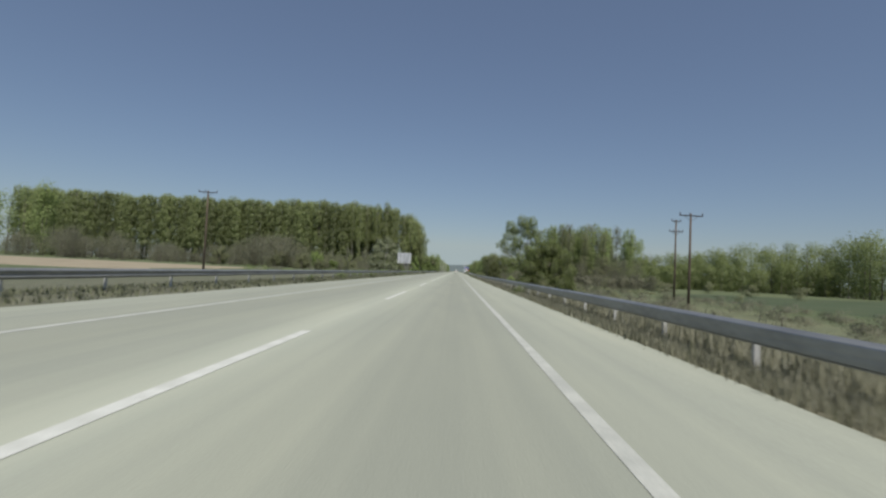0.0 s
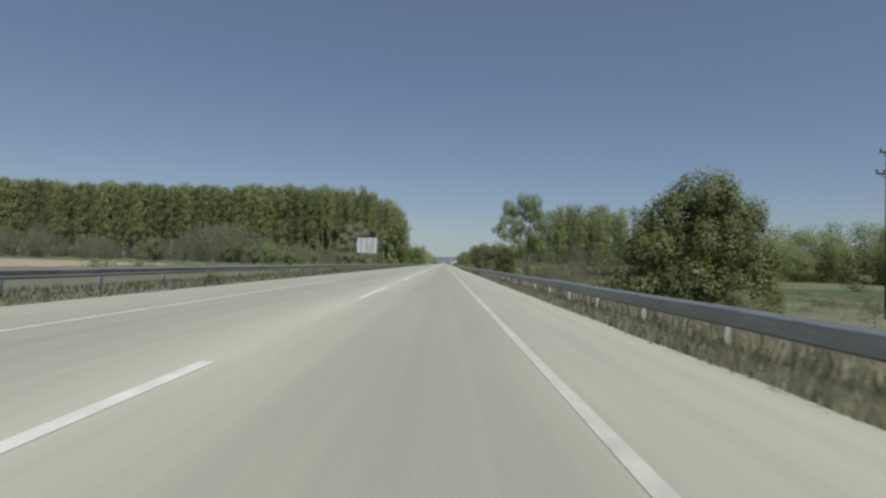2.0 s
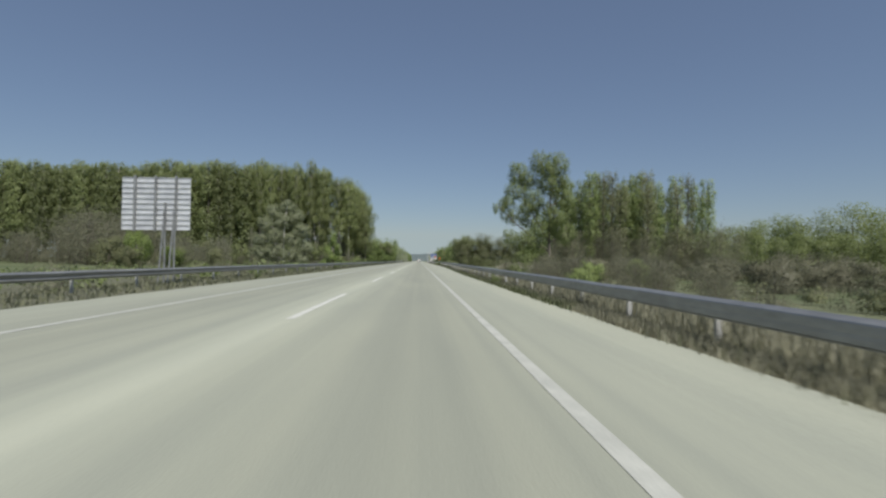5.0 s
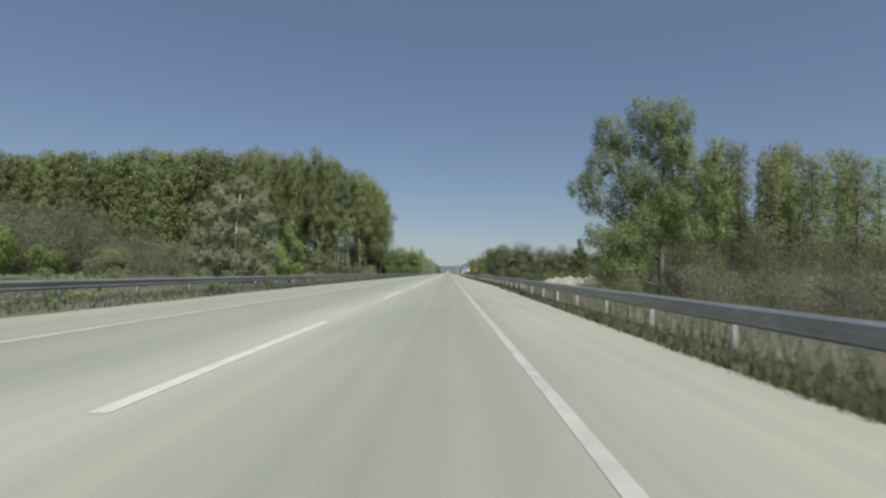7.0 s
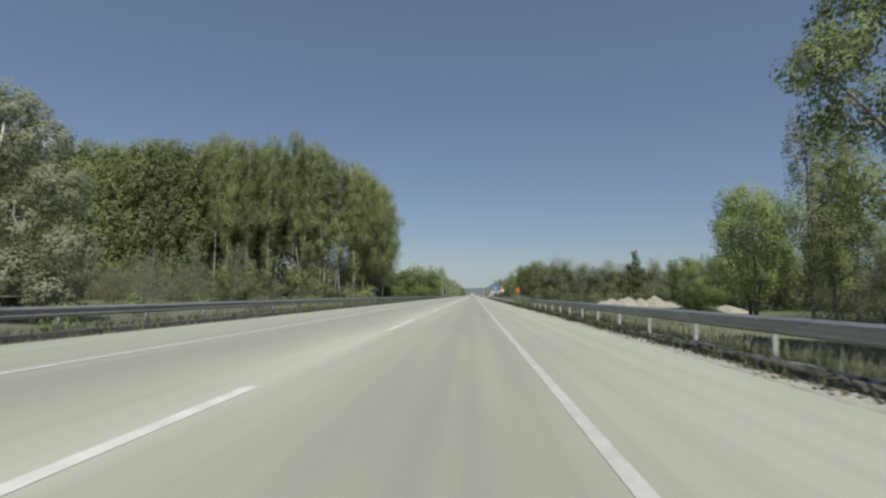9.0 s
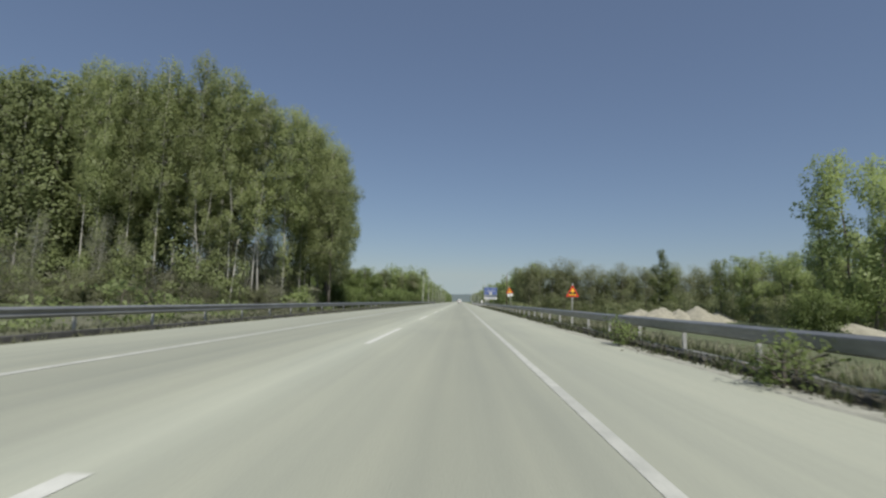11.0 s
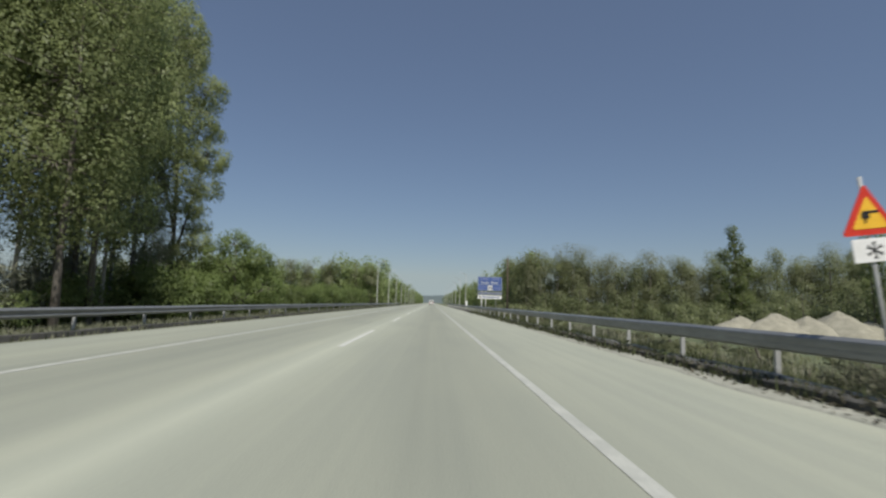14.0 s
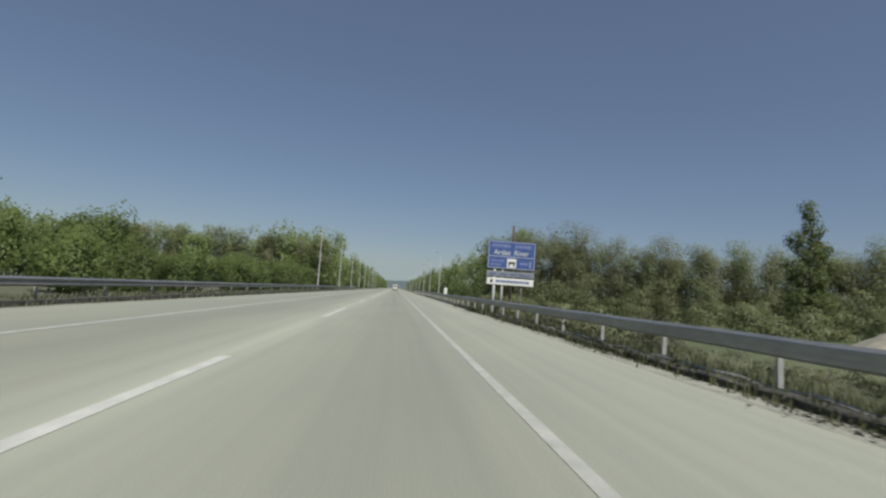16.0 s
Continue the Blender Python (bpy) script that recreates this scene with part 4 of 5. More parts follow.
for i in range(18):
    x, y = -25 - 4.2 * i + rng.uniform(-2, 2), 293 + rng.uniform(-3, 2)
    tree(BARE[i % 3], "bare_shrub", "leafless brown undergrowth among the trunks", "shrub", stand(x, y, rng.uniform(0, 360), rng.uniform(0.4, 0.7)), "undergrowth of the plantation")

# thin pale saplings that fill the shade under the poplars
SAPLING = [tree_meshes(240 + i, 11.0, 1.9, 1.0, 40, 2200, 0.5, "column", TWIG_PALE, PALE_BARK, 0.36, 0.006, 3, 0.0, 0.1, 3) for i in range(2)]
for i in range(44):
    x, y = rng.uniform(-80, -23), rng.uniform(293, 326)
    tree(SAPLING[i % 2], "sapling", "thin pale leafless sapling among the poplar trunks", "tree", stand(x, y, rng.uniform(0, 360), rng.uniform(0.8, 1.2), rng.uniform(0.8, 1.3)), "saplings under the poplars")

# low rough growth beside the verges
spots = [(rng.uniform(-42, -14.5), rng.uniform(96, 292), rng.uniform(0.7, 2.0), rng.uniform(1.2, 2.4)) for i in range(130)]
mass("undergrowth", "low olive weeds and brush beyond the far rail", spots[0::2], LEAF_SOFT, 260, 0.2, 61)
mass("undergrowth", "low dry brush beyond the far rail", spots[1::2], TWIG, 260, 0.5, 62, slim=0.07)
spots = [(rng.uniform(11, 46), rng.uniform(84, 160), rng.uniform(0.6, 1.7), rng.uniform(1.2, 2.4)) for i in range(110)]
mass("undergrowth", "low olive weeds and brush below the embankment", spots[0::4], BUD, 260, 0.2, 63)
mass("undergrowth", "low dry brush below the embankment", spots[1::2], TWIG, 260, 0.5, 64, slim=0.07)

spots = [(rng.uniform(9.5, 42), rng.uniform(6, 92), rng.uniform(0.5, 1.3), rng.uniform(1.0, 2.2)) for i in range(170)]
mass("undergrowth", "low dry brush in the rough beside the field", spots[0::2], TWIG, 240, 0.42, 65, slim=0.07)
mass("undergrowth", "dead straw and weeds in the rough beside the field", spots[1::2], STRAW, 240, 0.35, 66, slim=0.08)

spots = [(rng.uniform(6.2, 24), rng.uniform(282, 352), rng.uniform(0.45, 1.1), rng.uniform(0.7, 1.5)) for i in range(150)]
mass("undergrowth", "low green weeds between the rail and the sand heaps", spots[0::2], BUD, 300, 0.13, 67)
mass("undergrowth", "dry tufts between the rail and the sand heaps", spots[1::2], TWIG, 240, 0.32, 68, slim=0.08)

# far woods
spots = [(-20 - rng.uniform(0, 14), 442 + 3.6 * i * (1 + i / 140) + rng.uniform(-2, 2), rng.uniform(14, 18), rng.uniform(3, 4.5)) for i in range(140)]
mass("far_wood", "spring green mixed wood along the far road side", spots, LEAF_SOFT, 600, 0.75, 31)
spots = [(-18 - 2.6 * (i % 50) + rng.uniform(-2, 2), 442 + 8 * (i // 50) + rng.uniform(-4, 4) + 0.65 * (i % 50), rng.uniform(12.5, 16.5), rng.uniform(3, 4.5)) for i in range(100)]
mass("far_wood", "edge of a spring green mixed wood", spots[0::2], LEAF_SOFT, 2300, 0.42, 51)
mass("far_wood", "olive brown budding trees at the edge of the wood", spots[1::2], BUD, 2100, 0.42, 53)
spots = [(24 + rng.uniform(0, 14), 425 + 3.6 * i * (1 + i / 140) + rng.uniform(-2, 2), rng.uniform(16, 20), rng.uniform(3, 4.5)) for i in range(140)]
mass("far_wood", "spring green mixed wood along the near road side", spots, LEAF_SOFT, 600, 0.75, 32)
spots = [(24 + 2.4 * (i % 56) + rng.uniform(-2, 2), 424 + 8 * (i // 56) + rng.uniform(-4, 4) - 0.5 * max(0, (i % 56) - 18), rng.uniform(14.5, 20.5) * (1 + 0.008 * max(0, (i % 56) - 22)), rng.uniform(3.6, 6)) for i in range(112)]
mass("far_wood", "spring green mixed wood behind the sand heaps", spots[0::2], LEAF_WOOD, 3600, 0.34, 52)
mass("far_wood", "olive brown budding trees behind the sand heaps", spots[1::2], BUD, 3400, 0.34, 54)
spots = [(150 + 9 * (i % 2) + rng.uniform(-10, 12), 120 + 3.4 * i, rng.uniform(19, 25), rng.uniform(6, 8.5)) for i in range(80)]
spots += [(40 + 5 * i, 330 + rng.uniform(-8, 8), rng.uniform(14, 19), rng.uniform(4, 5)) for i in range(8, 26)]
mass("far_wood", "dark wood at the far side of the meadow", spots, LEAF_DARK, 1300, 0.62, 33)
spots = [(-236 + rng.uniform(-14, 12), 300 + rng.uniform(-8, 8), rng.uniform(38, 45), rng.uniform(6, 9)) for i in range(5)]
spots += [(-262 - 13 * i, 306 + 4 * i, 42 - i, 7.5) for i in range(5)]
mass("far_wood", "pale rounded trees at the end of the plantation", spots, LEAF_SOFT, 1200, 0.95, 34)


spots = [(-40 - 3.0 * i + rng.uniform(-1, 1), 296 + 0.45 * i + rng.uniform(-4, 3), rng.uniform(3, 6.5), rng.uniform(2.5, 3.5)) for i in range(60)]
mass("undergrowth", "brown leafless undergrowth along the foot of the plantation", spots, TWIG, 500, 1.1, 35, slim=0.09)
spots = [(-31 - 1.9 * i + rng.uniform(-1, 1), 294.5 + 0.1 * i + rng.uniform(-1.5, 1.5), rng.uniform(4, 10), rng.uniform(1.8, 2.8)) for i in range(46)]
mass("undergrowth", "leafy green growth along the front of the plantation", spots, LEAF_PLANT, 900, 0.3, 67)
spots = [(rng.uniform(22, 66), rng.uniform(150, 232), rng.uniform(2, 4.2), rng.uniform(2, 3)) for i in range(70)]
mass("undergrowth", "brown and olive brush in the low ground", spots, TWIG, 600, 0.9, 36, slim=0.08)
spots = [(rng.uniform(24, 80), rng.uniform(120, 210), rng.uniform(1.5, 4), rng.uniform(2, 3)) for i in range(18)]
mass("undergrowth", "olive green brush in the low meadow", spots, BUD, 700, 0.26, 37)
spots = [(-62 - 3.6 * i + rng.uniform(-1.5, 1.5), 322 + 0.16 * 3.6 * i + rng.uniform(-4, 4), rng.uniform(8, 15), rng.uniform(3, 4)) for i in range(62)]
mass("undergrowth", "dim leafy undergrowth at the back of the plantation", spots, LEAF_DARK, 420, 0.9, 40)
spots = [(60 + 3.2 * (i % 34) + rng.uniform(-3, 3), 235 + 14 * (i // 34) + rng.uniform(-9, 9) - 0.9 * (i % 34), rng.uniform(6, 12) + 0.2 * max(0, (i % 34) - 8), rng.uniform(3.5, 5)) for i in range(102)]
mass("far_wood", "mixed green scrub and young trees across the meadow", spots, LEAF_DARK, 1300, 0.42, 41)
spots = [(rng.uniform(-75, -22.5), rng.uniform(297, 333), rng.uniform(1.5, 4.5), rng.uniform(1.6, 2.6)) for i in range(90)]
mass("undergrowth", "shady green undergrowth between the poplar trunks", spots, LEAF_SOFT, 300, 0.34, 42)
spots = [(rng.uniform(-75, -22.5), rng.uniform(296, 333), rng.uniform(2, 6), rng.uniform(1.6, 2.6)) for i in range(70)]
mass("undergrowth", "brown twiggy undergrowth between the poplar trunks", spots, TWIG_PALE, 320, 1.0, 43, slim=0.08)
spots = [(26 + 2.6 * i + rng.uniform(-1.5, 1.5), 404 + rng.uniform(-4, 10) - 0.3 * max(0, i - 16), rng.uniform(4, 9), rng.uniform(2.5, 4)) for i in range(44)]
spots += [(rng.uniform(56, 112), rng.uniform(316, 342), rng.uniform(2.5, 6.5), rng.uniform(2.5, 4)) for i in range(40)]
spots += [(rng.uniform(58, 118), rng.uniform(325, 395), rng.uniform(4, 11), rng.uniform(3, 5)) for i in range(46)]
spots += [(rng.uniform(40, 78), rng.uniform(355, 384), rng.uniform(2, 5), rng.uniform(2, 3)) for i in range(34)]
spots += [(15 + rng.uniform(0, 5), 345 + 3 * i, rng.uniform(1.5, 3.5), rng.uniform(1.5, 2.2)) for i in range(24)]
mass("undergrowth", "olive green brush along the foot of the wood", spots, LEAF_WOOD, 520, 0.34, 38)
spots = [(-20 - rng.uniform(0, 5), 398 + 2.5 * i, rng.uniform(3, 6), rng.uniform(2, 3)) for i in range(30)]
mass("undergrowth", "green brush along the far verge", spots, LEAF_BRIGHT, 420, 0.4, 39)


# far wooded hills; their haze is only colour
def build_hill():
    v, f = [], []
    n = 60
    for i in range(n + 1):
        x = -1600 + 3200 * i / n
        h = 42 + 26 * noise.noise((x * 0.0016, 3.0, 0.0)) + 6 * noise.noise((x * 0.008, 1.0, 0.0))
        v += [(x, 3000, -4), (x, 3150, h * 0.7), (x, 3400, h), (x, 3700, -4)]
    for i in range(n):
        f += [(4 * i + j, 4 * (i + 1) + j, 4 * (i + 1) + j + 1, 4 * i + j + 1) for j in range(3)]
    tagged(part("backdrop", mesh_of("backdrop", v, f, HAZED_HILL, True)), "low wooded hills tinted with blue distance haze", "hills", kind="structure")


build_hill()


# ---- roadside things ----
def build_power_pole(x, y, top, arms, label):
    """A wooden pole with cross-arms and pin insulators; it stands on the ground below the road."""
    z0 = land(x, y)
    root = thing("utility_pole", label, "utility pole", pose(x, y, z0, 0, 0, 8))
    h = top - z0
    part("pole", Shape().tube([(0, 0, -0.5), (0.02, 0, h * 0.5), (0, 0, h)], [0.16, 0.13, 0.1], 10).mesh("pole", POLE_WOOD, True), root)
    for drop, half, pins in arms:
        z = h - drop
        arm = part("cross_arm", Shape().box(-half, half, -0.16, -0.06, z - 0.06, z + 0.06, 0.01).mesh("cross_arm", IRON), root)
        part("brace", Shape().tube([(-half * 0.6, -0.1, z - 0.06), (0, -0.1, z - 0.55)], [0.02, 0.02], 5).tube([(half * 0.6, -0.1, z - 0.06), (0, -0.1, z - 0.55)], [0.02, 0.02], 5).mesh("brace", IRON), arm)
        for k in pins:
            ins = Shape().tube([(0, 0, 0), (0, 0, 0.08), (0, 0, 0.09), (0, 0, 0.16), (0, 0, 0.17), (0, 0, 0.25)], [0.025, 0.025, 0.075, 0.06, 0.085, 0.03], 8)
            part("insulator", ins.mesh("insulator", PORCELAIN, True), arm, at=pose(half * k, -0.11, z + 0.05))


def build_sign_back():
    """A large direction sign seen from behind: ribbed panel sections on uprights and two lattice legs."""
    x0, x1, y, zb, zt = -14.08, -10.89, 124.4, 2.5, 5.03
    gz = land(-12.4, y)
    root = thing("direction_sign", "large road sign seen from behind, bare ribbed metal", "road sign", pose(0, 0, 0))
    n = 10
    for i in range(n):
        a = zb + (zt - zb) * i / n
        b = zb + (zt - zb) * (i + 1) / n - 0.012
        s = Shape().box(x0, x1, y, y + 0.03, a, b, 0.004).box(x0 + 0.01, x1 - 0.01, y - 0.035, y, a + 0.005, a + 0.025).box(x0 + 0.01, x1 - 0.01, y - 0.035, y, b - 0.025, b - 0.005)
        part("panel_section", s.mesh("panel_section", ALU), root)
    for k in (0.2, 0.5, 0.8):
        x = x0 + (x1 - x0) * k
        part("upright", Shape().box(x - 0.05, x + 0.05, y - 0.14, y - 0.04, zb - 0.05, zt + 0.06, 0.008).mesh("upright", STEEL), root)
    for x in (-12.0, -11.55):
        s = Shape().tube([(x, y - 0.12, gz - 0.3), (x, y - 0.12, zb + 1.3)], [0.05, 0.05], 8).tube([(x, y - 0.75, gz - 0.3), (x, y - 0.18, zb + 0.9)], [0.035, 0.035], 8)
        for i in range(5):
            z = gz + 0.4 + 0.65 * i
            s.tube([(x, y - 0.12, z), (x, y - 0.68 + 0.09 * i, z + 0.35)], [0.018, 0.018], 5)
        part("lattice_leg", s.mesh("lattice_leg", STEEL), root, "galvanised lattice leg")


def flat_shape(outline, y, thick, mat, name):
    """A plate of that outline (x, z), facing the traffic (-y)."""
    n = len(outline)
    v = [(x, y, z) for x, z in outline] + [(x, y + thick, z) for x, z in outline]
    f = [tuple(range(n)), tuple(n + i for i in reversed(range(n)))] + [(i, i + n, (i + 1) % n + n, (i + 1) % n) for i in range(n)]
    me = mesh_of(name, v, f, mat)
    bm = bmesh.new()
    bm.from_mesh(me)
    bmesh.ops.recalc_face_normals(bm, faces=bm.faces[:])
    bm.to_mesh(me)
    bm.free()
    return me


def rounded_triangle(side, inset, radius, lift):
    """Outline of an upright triangle with rounded corners, standing on its base."""
    h = side * math.sqrt(3) / 2
    c = Vector((0, h / 3))
    pts = []
    for i, p in enumerate((Vector((-side / 2, 0)), Vector((side / 2, 0)), Vector((0, h)))):
        d = (c - p).normalized()
        q = p + d * (2 * inset + 2 * radius)
        mid = math.atan2(-d.y, -d.x)
        pts += [(q.x + radius * math.cos(mid + k), q.y + radius * math.sin(mid + k) + lift) for k in (-1.0, -0.5, 0.0, 0.5, 1.0)]
    return pts


def build_warning_sign(x, y, apex, side, lean, label, plate=False):
    z0 = land(x, y)
    root = thing("warning_sign", label, "road sign", pose(x, y, z0, 0, lean, 0), "warning signs along the shoulder")
    h = apex - z0
    base = h - side * math.sqrt(3) / 2
    part("post", Shape().tube([(0, 0.03, -0.4), (0, 0.03, h + 0.1)], [0.025, 0.025], 10).mesh("post", POST_STEEL, True), root, "galvanised round post")
    face = part("face", flat_shape(rounded_triangle(side, 0.0, 0.03, base), -0.02, 0.012, RED, "face"), root, "red warning triangle")
    part("field", flat_shape(rounded_triangle(side, side * 0.105, 0.02, base), -0.026, 0.005, YELLOW, "field"), face, "yellow field")
    if plate:
        sym = Shape().box(-0.11, 0.0, -0.034, -0.027, base + 0.27 * side, base + 0.37 * side, 0.002).box(-0.09, 0.13, -0.034, -0.027, base + 0.36 * side, base + 0.40 * side, 0.002).box(-0.08, -0.055, -0.034, -0.027, base + 0.2 * side, base + 0.28 * side)
    else:                                         # two humps on a bar
        z0s, hump = base + 0.2 * side, []
        for c in (0.1, -0.1):
            hump += [(c + 0.085 * math.cos(k), z0s + 0.03 + 0.1 * math.sin(k)) for k in np.linspace(0.15, math.pi - 0.15, 7)]
        me = flat_shape([(-0.2, z0s), (0.2, z0s), (0.2, z0s + 0.03)] + hump + [(-0.2, z0s + 0.03)], -0.034, 0.007, BLACK, "symbol")
        sym = Shape().add([v.co for v in me.vertices], [p.vertices for p in me.polygons])
        bpy.data.meshes.remove(me)
    part("symbol", sym.mesh("symbol", BLACK), face, "black pictogram")
    part("clamp", Shape().box(-0.045, 0.045, -0.006, 0.066, base + 0.1, base + 0.14, 0.004).mesh("clamp", IRON), root)
    if plate:
        pl = part("plate", Shape().box(-0.3, 0.3, -0.02, -0.008, base - 0.37, base - 0.05, 0.004).mesh("plate", WHITE), root, "white rectangular plate")
        s = Shape()
        for k in range(3):
            a = math.pi * k / 3 + math.pi / 2
            dx, dz = math.cos(a), math.sin(a)
            c = base - 0.21
            s.tube([(-0.11 * dx, -0.026, c - 0.11 * dz), (0.11 * dx, -0.026, c + 0.11 * dz)], [0.009, 0.009], 4)
            for e in (-1, 1):
                for w in (-0.5, 0.5):
                    px, pz = 0.075 * dx * e, c + 0.075 * dz * e
                    s.tube([(px, -0.026, pz), (px + 0.045 * math.cos(a + w) * e, -0.026, pz + 0.045 * math.sin(a + w) * e)], [0.007, 0.007], 4)
        part("snowflake", s.mesh("snowflake", BLACK), pl, "black snowflake symbol")


def lettering(text, size, mat, name):
    """Raised lettering as a mesh, in the plane facing -y, centred."""
    cu = bpy.data.curves.new(name, "FONT")
    cu.body, cu.size, cu.align_x, cu.align_y, cu.extrude, cu.offset = text, size, "CENTER", "CENTER", 0.002, 0.006
    ob = bpy.data.objects.new(name, cu)
    scene.collection.objects.link(ob)
    bpy.context.view_layer.update()
    me = bpy.data.meshes.new_from_object(ob.evaluated_get(bpy.context.evaluated_depsgraph_get()))
    bpy.data.objects.remove(ob)
    me.transform(Matrix.Rotation(radians(90), 4, "X"))
    me.materials.clear()
    me.materials.append(mat)
    me.name = name
    return me


def build_river_sign():
    x0, y = 4.52, 333.4
    w, zb, zt = 2.48, 2.52, 3.95
    k = 1.16
    root = thing("river_sign", "blue river name sign with white lettering on white posts", "road sign", pose(5.25, 337.6, 1.175 * (1 - k)) @ Matrix.Scale(k, 4))
    panel = part("panel", Shape().box(0, w, 0, 0.03, zb, zt, 0.008).mesh("panel", BLUE), root, "blue panel")
    b = 0.025
    s = Shape().box(0.03, w - 0.03, -0.006, 0.0, zt - 0.03 - b, zt - 0.03).box(0.03, w - 0.03, -0.006, 0.0, zb + 0.03, zb + 0.03 + b).box(0.03, 0.03 + b, -0.006, 0.0, zb + 0.03 + b, zt - 0.03 - b).box(w - 0.03 - b, w - 0.03, -0.006, 0.0, zb + 0.03 + b, zt - 0.03 - b)
    s.box(0.07, w - 0.07, -0.006, 0.0, 3.14, 3.17)
    part("border", s.mesh("border", ALU), panel, "white border")
    for word, at_x in (("Ardas", w / 2 - 0.5), ("River", w / 2 + 0.5)):
        part("lettering", lettering(word, 0.36, ALU, "lettering"), panel, "white word", pose(at_x, -0.006, 3.36))
    rng = random.Random(4)

    def bars(left, right, z, h, mat, step):
        s = Shape()
        x = left
        while x < right - 0.05:
            a = min(step * rng.uniform(0.6, 1.2), right - x)
            s.box(x, x + a, -0.008, -0.001, z, z + h)
            x += a + step * 0.3
        return s.mesh("bars", mat)

    part("bars", bars(0.22, 1.15, 3.62, 0.17, FADED, 0.13), panel, "unreadable white words")
    part("bars", bars(1.4, 2.25, 3.62, 0.17, FADED, 0.13), panel, "unreadable white words")
    part("bars", bars(0.2, 0.85, 2.88, 0.1, FADED, 0.09), panel, "unreadable white words")
    part("bars", bars(0.2, 0.8, 2.68, 0.1, FADED, 0.09), panel, "unreadable white words")
    part("bars", bars(1.7, 2.1, 2.78, 0.12, FADED, 0.09), panel, "unreadable white words")
    part("bars", bars(2.18, 2.3, 2.64, 0.36, FADED, 0.12), panel, "white numeral shapes")
    pic = part("pictogram", Shape().box(1.02, 1.5, -0.01, -0.001, 2.60, 3.06, 0.004).mesh("pictogram", WHITE), panel, "white pictogram square")
    part("bridge", Shape().box(1.08, 1.44, -0.016, -0.011, 2.84, 2.90).box(1.1, 1.16, -0.016, -0.011, 2.66, 2.84).box(1.36, 1.42, -0.016, -0.011, 2.66, 2.84).box(1.16, 1.36, -0.016, -0.011, 2.79, 2.84).mesh("bridge", BLACK), pic, "black bridge symbol")
    low = part("lower_panel", Shape().box(0.0, w, 0, 0.03, 2.12, 2.4, 0.008).mesh("lower_panel", GREY_PANEL), root, "narrow dull grey panel", pose(0, 0, 0, 0, 0, 0))
    part("bars", bars(0.1, w - 0.1, 2.21, 0.05, BLUE, 0.5), low, "faded blue stripe")
    white = part("name_plate", Shape().box(0.02, w - 0.02, 0, 0.03, 1.70, 2.05, 0.008).mesh("name_plate", WHITE), root, "white plate")
    part("bars", bars(0.5, w - 0.25, 1.82, 0.12, BLUE, 0.1), white, "unreadable blue words")
    part("bars", bars(0.2, 0.42, 1.8, 0.16, BLACK, 0.2), white, "dark emblem shape")
    z0 = land(6, y)
    for x, r, m in ((0.42, 0.07, WHITE), (0.84, 0.055, WHITE), (1.85, 0.03, POST_STEEL)):
        part("post", Shape().tube([(x, 0.1, z0 - 0.4), (x, 0.1, 3.9)], [r, r], 10).mesh("post", m, True), root)


def build_lamp_post(x, y, h, side):
    z0 = land(x, y)
    root = thing("street_lamp", "slim galvanised street lamp with a short arm", "street lamp", pose(x, y, z0), "street lamps along the road")
    part("pole", Shape().tube([(0, 0, -0.3), (0, 0, 0.9), (0, 0, 0.92), (0, 0, h)], [0.1, 0.1, 0.075, 0.045], 8).mesh("pole", POST_STEEL, True), root)
    part("arm", Shape().tube([(0, 0, h - 0.05), (side * 0.5, 0, h + 0.25), (side * 1.5, 0, h + 0.4)], [0.04, 0.035, 0.03], 6).mesh("arm", POST_STEEL, True), root)
    part("lamp_head", Shape().box(side * 1.3 - 0.3, side * 1.3 + 0.3, -0.12, 0.12, h + 0.36, h + 0.46, 0.03).mesh("lamp_head", ALU), root, "flat grey lamp head")


def heap_mesh(seed, r, h, mat, name):
    rng = np.random.default_rng(seed)
    v, f = [(0, 0, h)], []
    rings, seg = 9, 22
    for i in range(1, rings + 1):
        t = i / rings
        for j in range(seg):
            a = 2 * math.pi * j / seg
            rr = r * t * (1 + 0.16 * math.sin(2 * a + seed) + 0.07 * math.sin(5 * a + 2 * seed))
            z = h * (1 - t) ** 0.95 + rng.normal(0, 0.035 * h) * (1 - t)
            v.append((rr * math.cos(a), rr * math.sin(a), z if i < rings else -0.5))
    f += [(0, 1 + j, 1 + (j + 1) % seg) for j in range(seg)]
    for i in range(rings - 1):
        for j in range(seg):
            a, b = 1 + i * seg + j, 1 + i * seg + (j + 1) % seg
            f.append((a, a + seg, b + seg, b))
    return mesh_of(name, v, f, mat, True)


